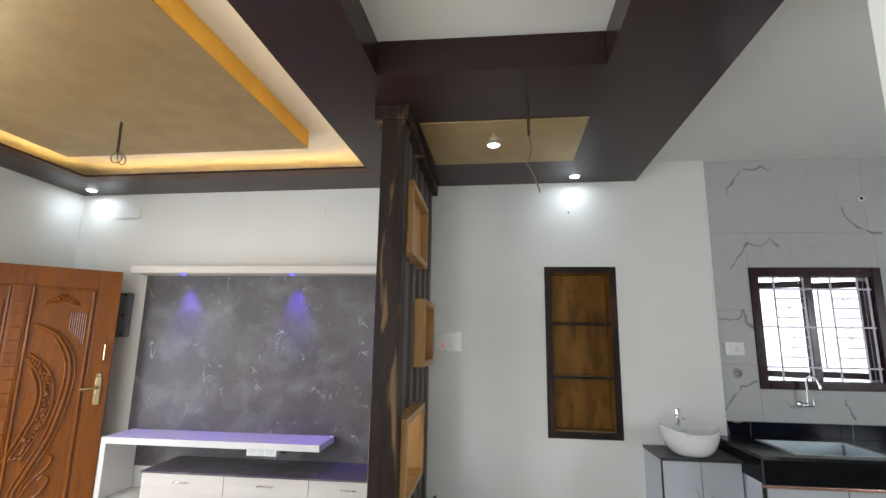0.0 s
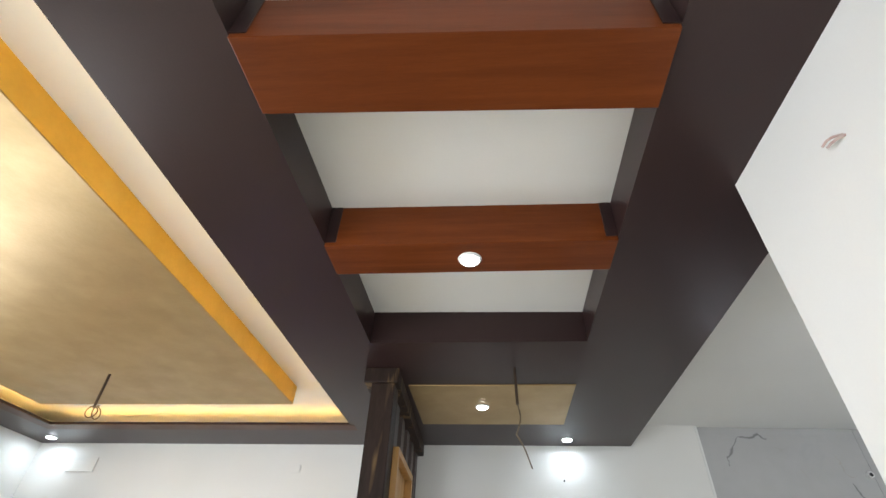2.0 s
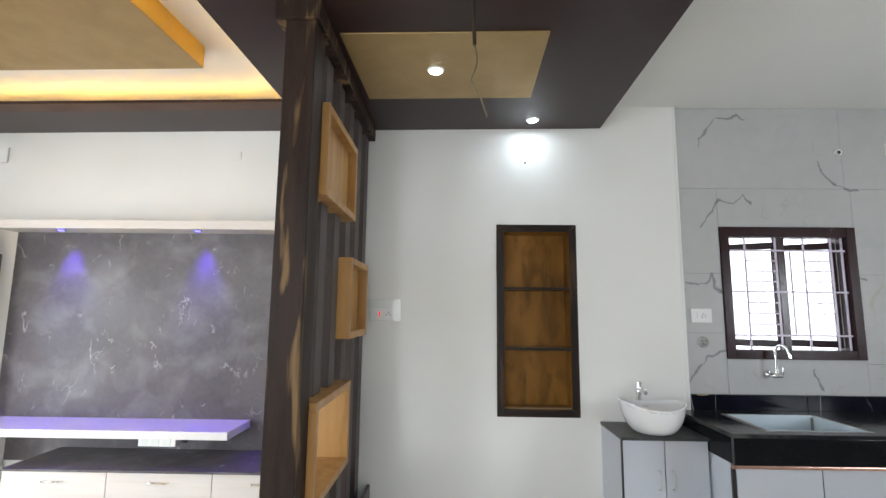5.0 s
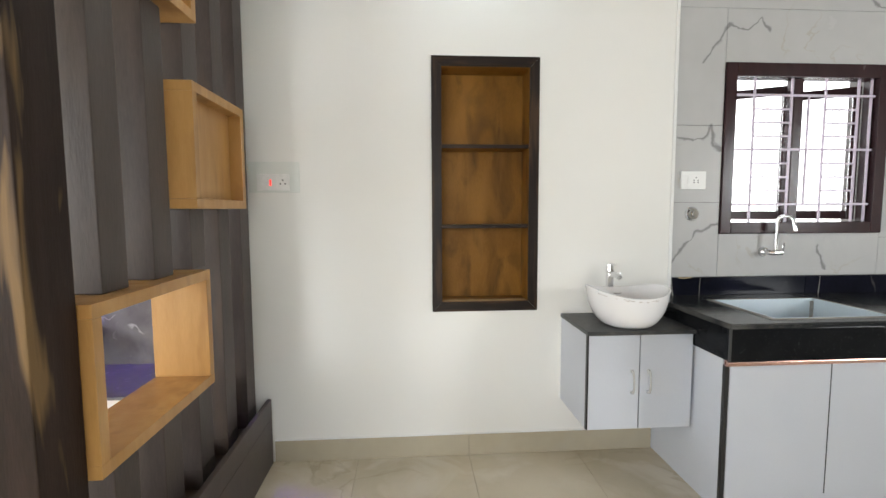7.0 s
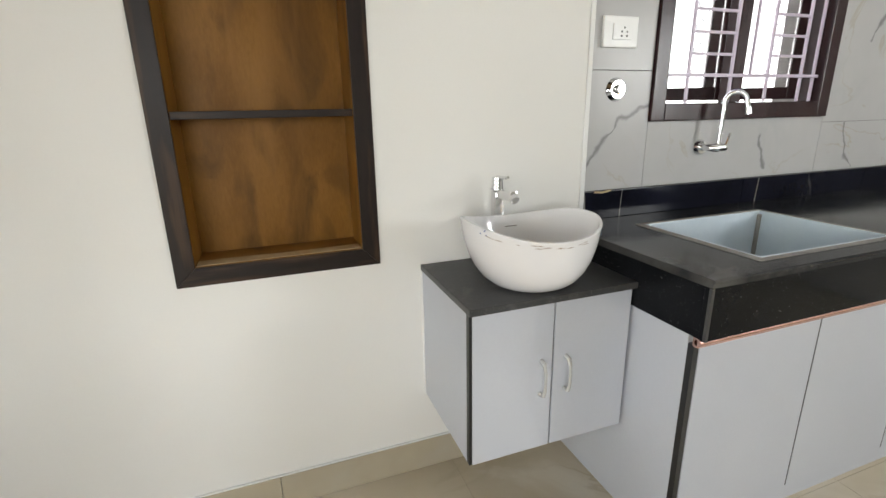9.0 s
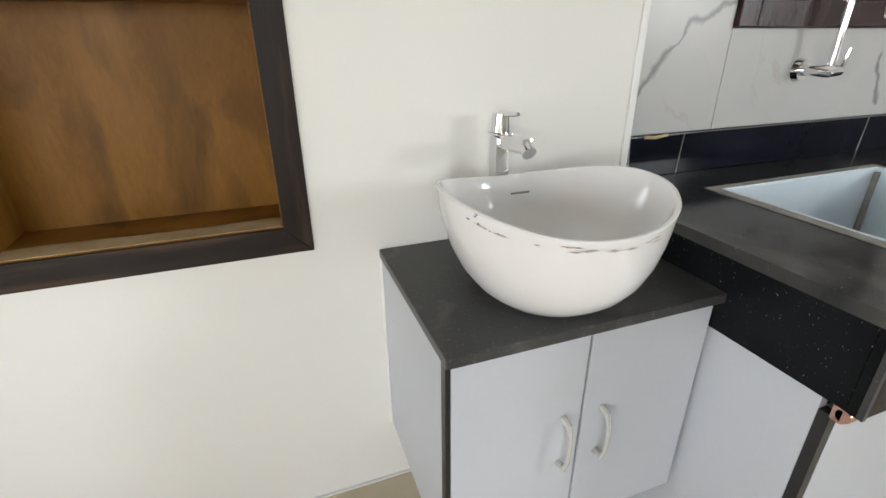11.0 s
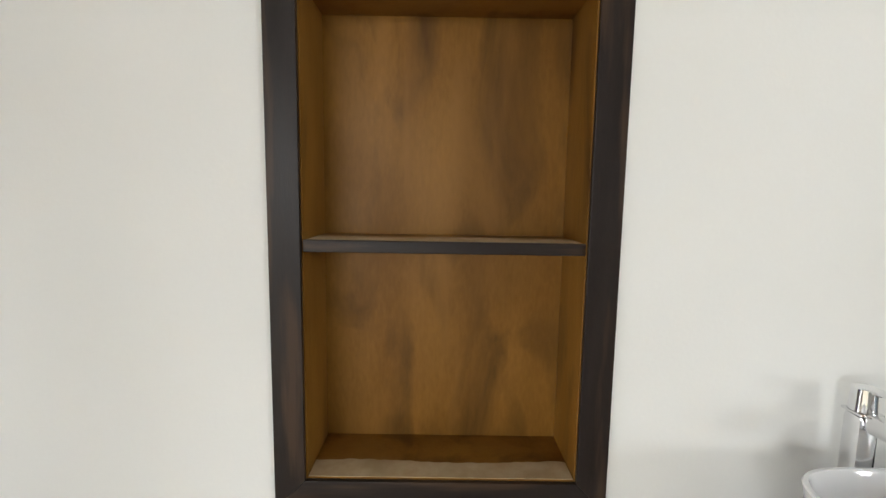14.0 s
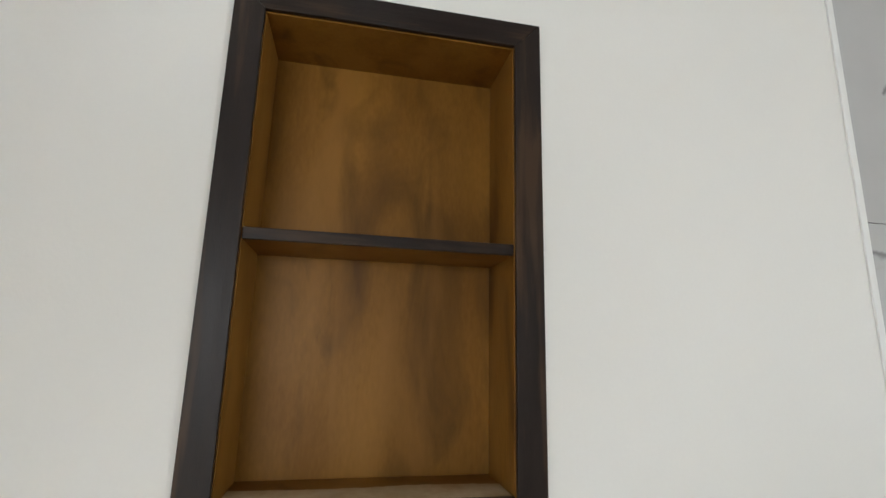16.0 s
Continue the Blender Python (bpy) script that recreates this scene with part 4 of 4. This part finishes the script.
part("sealant", tube(bmesh.new(), [(VX0 - 0.002, 4.497, VZ0), (VX0 - 0.002, 4.497, VZ1)], 0.004, 6), CEIL, van, "white sealant bead along the wall", True)
for x0, x1, hx in ((VX0 + 0.0085, 1.3695, 1.334), (1.3745, VX1, 1.414)):
    leaf = part("door", box(x0, x1, VYF, VYF + 0.0185, VZ0, VZ1 - 0.002, 0.0012), GREYLAM, van)
    hz = 0.56
    hb = tube(bmesh.new(), [(hx, VYF, hz + 0.052), (hx, VYF - 0.018, hz + 0.049), (hx, VYF - 0.026, hz + 0.03), (hx, VYF - 0.028, hz), (hx, VYF - 0.026, hz - 0.03), (hx, VYF - 0.018, hz - 0.049), (hx, VYF, hz - 0.052)], [0.007, 0.0065, 0.0045, 0.004, 0.0045, 0.0065, 0.007], 8)
    part("handle", hb, HANDLE, leaf, "glossy pale grey bow handle", True)
vtop = tagged(finish("granite_countertop", box(1.113, 1.634, 4.096, 4.4985, 0.7865, 0.806, 0.003), SLATE), "dark grey granite slab on the wash cabinet", "countertop")

BC, BA, BB = Vector((1.361, 4.243, 0.8062)), 0.197, 0.180


def rim_z(c, s):
    return 0.152 + 0.034 * c * c + 0.003 * (1 - c)


def basin_mesh():
    bm = bmesh.new()
    N = 72
    prof = [(0.44, 0.0, 0), (0.54, 0.006, 0), (0.62, 0.05, 0), (0.71, 0.14, 0), (0.81, 0.29, 0), (0.89, 0.48, 0), (0.945, 0.68, 0), (0.982, 0.88, 0), (1.0, 0.985, 0), (0.992, 1.0, 0), (0.965, 1.0, 0), (0.95, 0.98, 0), (0.925, 0.84, 1), (0.87, 0.62, 1), (0.78, 0.42, 1), (0.64, 0.27, 1), (0.42, 0.19, 1), (0.18, 0.16, 1), (0.07, 0.155, 1)]
    rings = []
    for sc, h, _ in prof:  # the foot is rounder than the rim
        ring = []
        for k in range(N):
            a = 2 * math.pi * k / N
            c, s = math.cos(a), math.sin(a)
            e = 0.92
            x = math.copysign(abs(c) ** e, c) * BA * sc
            y = math.copysign(abs(s) ** e, s) * BB * (sc + (0.10 * (1 - h) if sc > 0.43 and not _ else 0))
            ring.append(bm.verts.new(BC + Vector((x, y, h * rim_z(c, s)))))
        rings.append(ring)
    for a, b in zip(rings, rings[1:]):
        for k in range(N):
            bm.faces.new([a[k], a[(k + 1) % N], b[(k + 1) % N], b[k]])
    bm.faces.new(rings[0])
    bm.faces.new(rings[-1])
    bmesh.ops.recalc_face_normals(bm, faces=bm.faces)
    return bm


basin = thing("wash_basin", BC, "white ceramic countertop basin with packing residue on its rim", "wash basin")
part("bowl", basin_mesh(), CERAMIC, basin, "", True)
part("drain", disc(bmesh.new(), BC + Vector((0, 0, 0.0265)), (0, 0, 1), 0.024, 0.020, 0.004), CHROME, basin, "chrome drain", True)
part("overflow_slot", box(1.36, 1.40, 4.386, 4.3885, 0.930, 0.933), CAULK, basin)
rng = random.Random(11)
for k in range(26):
    a = math.radians(rng.uniform(196, 318))
    blue = a < math.radians(208) or a > math.radians(306)
    w = rng.uniform(0.006, 0.03) if not blue else rng.uniform(0.004, 0.010)
    zoff = rng.uniform(0.90, 0.95) if not blue else rng.uniform(0.90, 0.985)
    bm = bmesh.new()
    top, bot = [], []
    for i in range(5):
        aa = a + w / 0.2 * (i / 4 - 0.5)
        c, s = math.cos(aa), math.sin(aa)
        for dz, row in ((0.0022 * (1 - abs(i / 2 - 1)) * rng.uniform(0.2, 1.0), top), (-0.0016 * (1 - abs(i / 2 - 1)), bot)):
            sc = 0.999 if not blue else 1.0
            row.append(bm.verts.new(BC + Vector((math.copysign(abs(c) ** 0.92, c) * BA * sc, math.copysign(abs(s) ** 0.92, s) * BB * (sc + 0.10 * (1 - zoff)), zoff * rim_z(c, s) + dz))))
    for i in range(4):
        bm.faces.new([top[i], top[i + 1], bot[i + 1], bot[i]])
    part("residue", bm, BLUEINK if blue else SMEAR, basin)

tap = thing("basin_tap", (1.362, 4.452, 0.806), "tall chrome pillar tap beside the basin", "tap")
part("body", box(1.346, 1.380, 4.434, 4.468, 0.8062, 1.036, 0.009), CHROME, tap, "", True)
part("collar", box(1.344, 1.382, 4.432, 4.470, 1.0365, 1.041, 0.002), CHROME, tap)
part("lever_cap", disc(bmesh.new(), (1.363, 4.451, 1.0415), (0, 0, 1), 0.019, 0.017, 0.036), CHROME, tap, "", True)
part("lever", tube(bmesh.new(), [(1.363, 4.45, 1.076), (1.363, 4.41, 1.081), (1.363, 4.382, 1.084)], [0.008, 0.005, 0.004], 8), CHROME, tap, "", True)
sp = box(1.351, 1.375, 4.340, 4.4335, 0.0, 0.030, 0.006)
for v in sp.verts:
    v.co.z += 1.013 + (4.43 - v.co.y) * 0.05
part("spout", sp, CHROME, tap, "", True)
part("aerator", disc(bmesh.new(), (1.363, 4.350, 1.032), (0, -0.85, -0.52), 0.0135, 0.0135, 0.020, 18), CHROME, tap, "", True)

# ---- kitchen counter ----
KX0, KX1, KYF = 1.632, 4.29, 3.862
SX0, SX1, SY0, SY1 = 1.885, 2.43, 3.938, 4.352
counter = thing("kitchen_counter", (2.9, 4.2, 0.89), "black granite kitchen counter with deep fascia", "countertop")
part("slab", flat_mesh(KX0, KX1, KYF, 4.5235, 0.868, 0.890, [(SX0, SX1, SY0, SY1)]), GRANITE, counter)
part("front_fascia", box(KX0, KX1, KYF + 0.001, KYF + 0.021, 0.728, 0.8676, 0.002), FASCIA, counter)
part("end_fascia", box(KX0 + 0.001, KX0 + 0.021, KYF + 0.0215, 4.4955, 0.728, 0.8676, 0.002), FASCIA, counter)
part("nosing", tube(bmesh.new(), [(KX0, KYF, 0.884), (KX1, KYF, 0.884)], 0.005, 8), GRANITE, counter, "", True)
part("corner_sealant", box(KX0 - 0.0015, KX0 + 0.007, KYF - 0.0012, KYF + 0.007, 0.729, 0.866), SLATE, counter, "dusty sealant along the corner joint")
part("back_joint", tube(bmesh.new(), [(KX0 + 0.1, 4.516, 0.892), (KX1, 4.516, 0.892)], 0.005, 6), CAULK, counter, "dusty sealant joint", True)
sink = thing("kitchen_sink", (2.157, 4.145, 0.68), "pale blue film-covered steel sink under the counter", "sink")
part("bowl_floor", box(SX0 - 0.008, SX1 + 0.008, SY0 - 0.008, SY1 + 0.008, 0.662, 0.668), STEEL, sink)
for x0, x1, y0, y1 in ((SX0 + 0.0005, SX0 + 0.005, SY0 + 0.0055, SY1 - 0.0055), (SX1 - 0.005, SX1 - 0.0005, SY0 + 0.0055, SY1 - 0.0055), (SX0 + 0.0005, SX1 - 0.0005, SY0 + 0.0005, SY0 + 0.005), (SX0 + 0.0005, SX1 - 0.0005, SY1 - 0.005, SY1 - 0.0005)):
    part("bowl_wall", box(x0, x1, y0, y1, 0.6685, 0.8885), STEEL, sink)
rimb = flat_mesh(SX0 - 0.026, SX1 + 0.026, SY0 - 0.020, SY1 + 0.024, 0.8903, 0.8925, [(SX0 - 0.001, SX1 + 0.001, SY0 - 0.001, SY1 + 0.001)])
part("sealant_rim", rimb, CAULK, sink, "dusty cement band round the sink")
lip = bmesh.new()
tube(lip, [(SX0 + 0.001, SY0 + 0.001, 0.891), (SX1 - 0.001, SY0 + 0.001, 0.891), (SX1 - 0.001, SY1 - 0.001, 0.891), (SX0 + 0.001, SY1 - 0.001, 0.891), (SX0 + 0.001, SY0 + 0.001, 0.891)], 0.0035, 6)
part("bowl_lip", lip, STEEL, sink, "", True)
part("corner_seam", tube(bmesh.new(), [(SX1 - 0.010, SY1 - 0.010, 0.67), (SX1 - 0.010, SY1 - 0.010, 0.882)], 0.008, 8), CAULK, sink, "", True)
part("drain", disc(bmesh.new(), (2.157, 4.145, 0.6682), (0, 0, 1), 0.05, 0.045, 0.004), CHROME, sink, "", True)
splash = thing("black_upstand", (2.9, 4.52, 0.94), "black marble upstand strip with pale veins", "upstand")
for x0, x1 in ((1.7305, 2.52), (2.522, 3.30), (3.302, 4.285)):
    part("stone_strip", box(x0, x1, 4.506, 4.5245, 0.8905, 0.9905, 0.0015), SPLASH, splash)
part("chipped_sealant", tube(bmesh.new(), [(1.78, 4.507, 0.9895), (1.81, 4.504, 0.987), (1.85, 4.506, 0.9915)], 0.004, 6), DUST, splash, "", True)

base = thing("base_cabinet", (2.9, 4.2, FZ), "pale grey laminate kitchen base cabinets with black edges", "cabinet")
part("end_panel", box(KX0 + 0.012, KX0 + 0.030, 3.9185, 4.4955, FZ, 0.7275, 0.001), GREYLAM, base)
part("end_edge", box(KX0 + 0.0115, KX0 + 0.030, 3.900, 3.918, FZ, 0.7005, 0.0008), BLACKEDGE, base, "black edge band")
part("carcass_back", box(KX0 + 0.0305, KX1, 4.47, 4.4955, FZ, 0.60), GREYLAM, base)
part("floor_board", box(KX0 + 0.0305, KX1, 3.925, 4.469, 0.09, 0.108), GREYLAM, base)
part("carcass_gap", box(KX0 + 0.0305, KX1, 3.921, 3.9245, 0.03, 0.7), BLACKEDGE, base)
xs = [KX0 + 0.031, 2.131, 2.617, 3.10, 3.58, 4.06, KX1]
for x0, x1 in zip(xs, xs[1:]):
    part("door", box(x0 + 0.003, x1 - 0.003, 3.901, 3.9205, FZ + 0.075, 0.6995, 0.0012), GREYLAM, base)
for x in xs[1:-1]:
    part("edge_band", box(x - 0.0028, x + 0.0028, 3.9016, 3.9205, FZ + 0.075, 0.6995), BLACKEDGE, base, "black edge band")
part("kick_board", box(KX0 + 0.0305, KX1, 3.915, 3.9208, FZ, FZ + 0.072), GREYLAM, base)
pb = bmesh.new()
bx(pb, KX0 + 0.004, KX1, 3.882, 3.9005, 0.7005, 0.7275, 0.004)
tube(pb, [(KX0 + 0.004, 3.884, 0.716), (KX1, 3.884, 0.716)], 0.0105, 12)
part("handle_profile", pb, COPPER, base, "rose gold aluminium handle profile", True)

ktap = thing("sink_tap", (2.284, 4.525, 1.13), "wall-mounted chrome swan-neck sink tap", "tap")
part("flange", disc(bmesh.new(), (2.276, 4.5245, 1.128), (0, -1, 0), 0.030, 0.024, 0.014), CHROME, ktap, "", True)
part("valve_body", tube(bmesh.new(), [(2.276, 4.512, 1.128), (2.276, 4.47, 1.128), (2.289, 4.462, 1.128), (2.334, 4.460, 1.128)], [0.013, 0.014, 0.016, 0.013], 14), CHROME, ktap, "", True)
neck = [(2.300, 4.462, 1.14), (2.300, 4.462, 1.275)] + [(2.300 + 0.026 - 0.026 * math.cos(a), 4.462 - 0.026 + 0.026 * math.cos(a), 1.285 + 0.045 * math.sin(a)) for a in (math.pi * k / 12 for k in range(11))] + [(2.354, 4.404, 1.268)]
part("swan_neck", tube(bmesh.new(), neck, 0.0095, 12), CHROME, ktap, "", True)
part("spout_tip", tube(bmesh.new(), [(2.353, 4.405, 1.274), (2.355, 4.402, 1.250)], 0.0115, 12), CHROME, ktap, "", True)
part("lever", tube(bmesh.new(), [(2.332, 4.458, 1.13), (2.335, 4.455, 1.15), (2.337, 4.450, 1.182)], [0.008, 0.0055, 0.0045], 8), CHROME, ktap, "", True)

# ---- kitchen window ----
win = thing("window_1", (2.487, 4.55, WZ0), "dark maroon wooden window with lilac-white grille, shutters open", "window")
win["kind"] = "structure"
fr = 0.062
part("window_frame", box(2.011, 2.011 + fr, 4.513, 4.60, 1.231, 2.157, 0.003), WINWOOD, win)
part("window_frame", box(2.963 - fr, 2.963, 4.513, 4.60, 1.231, 2.157, 0.003), WINWOOD, win)
part("window_frame", box(2.0735, 2.9005, 4.5135, 4.60, 1.231, 1.231 + fr, 0.003), WINWOOD, win)
part("window_frame", box(2.0735, 2.9005, 4.5135, 4.60, 2.157 - fr - 0.012, 2.157, 0.003), WINWOOD, win)
part("mullion", box(2.424, 2.478, 4.542, 4.60, 1.2935, 2.0825, 0.003), WINWOOD, win)
part("rebate", box(2.886, 2.9005, 4.55, 4.60, 1.2935, 2.0825, 0.002), WINWOOD, win)
part("window_sill", box(2.02, 2.955, 4.601, 4.80, 1.205, 1.239, 0.003), WALL, win)
gy = 4.536
for z in (1.393, 1.696, 1.990):
    part("grille_bar", box(2.070, 2.895, gy - 0.004, gy + 0.004, z - 0.006, z + 0.006, 0.001), GRILLE, win)
for x in (2.196, 2.412, 2.610, 2.804, 2.880):
    part("grille_bar", box(x - 0.006, x + 0.006, gy + 0.0045, gy + 0.0125, 1.294, 2.082, 0.001), GRILLE, win)
part("grille_bar", box(2.508, 2.518, gy + 0.0045, gy + 0.0125, 1.3995, 1.9835, 0.001), GRILLE, win)
for x0, x1 in ((2.2025, 2.4055), (2.6165, 2.7975)):
    for z0, z1 in ((1.393, 1.696), (1.696, 1.990)):
        for k in (1, 2, 3):
            z = z0 + (z1 - z0) * k / 4
            part("grille_rung", box(x0, x1, gy + 0.005, gy + 0.012, z - 0.005, z + 0.005, 0.001), GRILLE, win)


def shutter(hx, w):
    """A glazed casement hinged on its right edge, swung outwards."""
    ob = dpart("shutter", box(-0.036, 0.0, 0.0, 0.03, 0.0, 0.76, 0.003), WINWOOD, win, "open maroon casement with etched glass")
    ob.matrix_parent_inverse = Matrix.Translation(win.location).inverted()
    ob.matrix_basis = Matrix.Translation((hx, 4.605, 1.305)) @ Matrix.Rotation(radians(-32), 4, "Z")
    dpart("shutter_stile", box(-w, -w + 0.05, 0.0, 0.03, 0.0, 0.76, 0.003), WINWOOD, ob)
    dpart("shutter_rail", box(-w + 0.0505, -0.0365, 0.0, 0.03, 0.0, 0.05, 0.003), WINWOOD, ob)
    dpart("shutter_rail", box(-w + 0.0505, -0.0365, 0.0, 0.03, 0.71, 0.76, 0.003), WINWOOD, ob)
    g = dpart("pane", box(-w + 0.0505, -0.0365, 0.013, 0.017, 0.0505, 0.7095), PANE, ob)
    g.visible_shadow = False
    etch = bmesh.new()
    for k in range(7):
        z = 0.09 + 0.085 * k
        tube(etch, [(-0.11 - 0.022 * math.sin(i * 0.52), 0.0115, z + 0.0075 * i) for i in range(13)], 0.0022, 5)
        tube(etch, [(-0.11 + 0.018 * math.sin(i * 0.52), 0.0115, z + 0.0075 * i) for i in range(13)], 0.0018, 5)
    dpart("etching", etch, ETCH, ob, "etched leaf pattern on the glass")


shutter(2.462, 0.385)
shutter(2.885, 0.375)

# ---- tiles of the kitchen wall and floor ----
TY = 4.525


def tile_piece(x0, x1, z0, z1):
    """A wall tile cut round the window."""
    bm = box(x0 + 0.001, x1 - 0.001, TY, 4.5365, z0 + 0.001, z1 - 0.001, 0.0008)
    part("tile", bm, TILE, wall_kitchen)


WL, WR, WB, WT = 2.0095, 2.9645, 1.2295, 2.1585
for x0, x1 in ((1.7305, 2.93), (2.93, 4.13), (4.13, 4.299)):
    tile_piece(x0, x1, 2.44, 3.049)
tile_piece(1.7305, WL, 1.822, 2.44)
tile_piece(WL, WR, WT, 2.44)
tile_piece(WR, 4.165, 1.822, 2.44)
tile_piece(4.165, 4.299, 1.822, 2.44)
tile_piece(1.7305, WL, 1.405, 1.822)
tile_piece(1.7305, WL, 0.991, 1.405)
tile_piece(WL, WR, 0.991, WB)
tile_piece(WR, 3.56, 1.205, 1.822)
tile_piece(3.56, 4.299, 1.205, 1.822)
tile_piece(WR, 4.165, 0.991, 1.205)
tile_piece(4.165, 4.299, 0.991, 1.205)

tile_bm = box(-0.2994, 0.2994, -0.2994, 0.2994, -0.005, 0.0, 0.0006)
FLOORGROUT = mat("beige_grout", (0.36, 0.32, 0.25), (0.30, 0.26, 0.20), 0.7, scale=20, fine=150)
floor.data.materials[0] = FLOORGROUT
floor_tile = bpy.data.meshes.new("floor_tile")
tile_bm.to_mesh(floor_tile)
tile_bm.free()
floor_tile.materials.append(FLOOR)
for i in range(14):
    for j in range(12):
        ob = new("floor_tile", floor_tile)
        ob.location = (-3.89 + 0.6 * i, 4.20 - 0.6 * j, FZ)
        ob.parent = floor
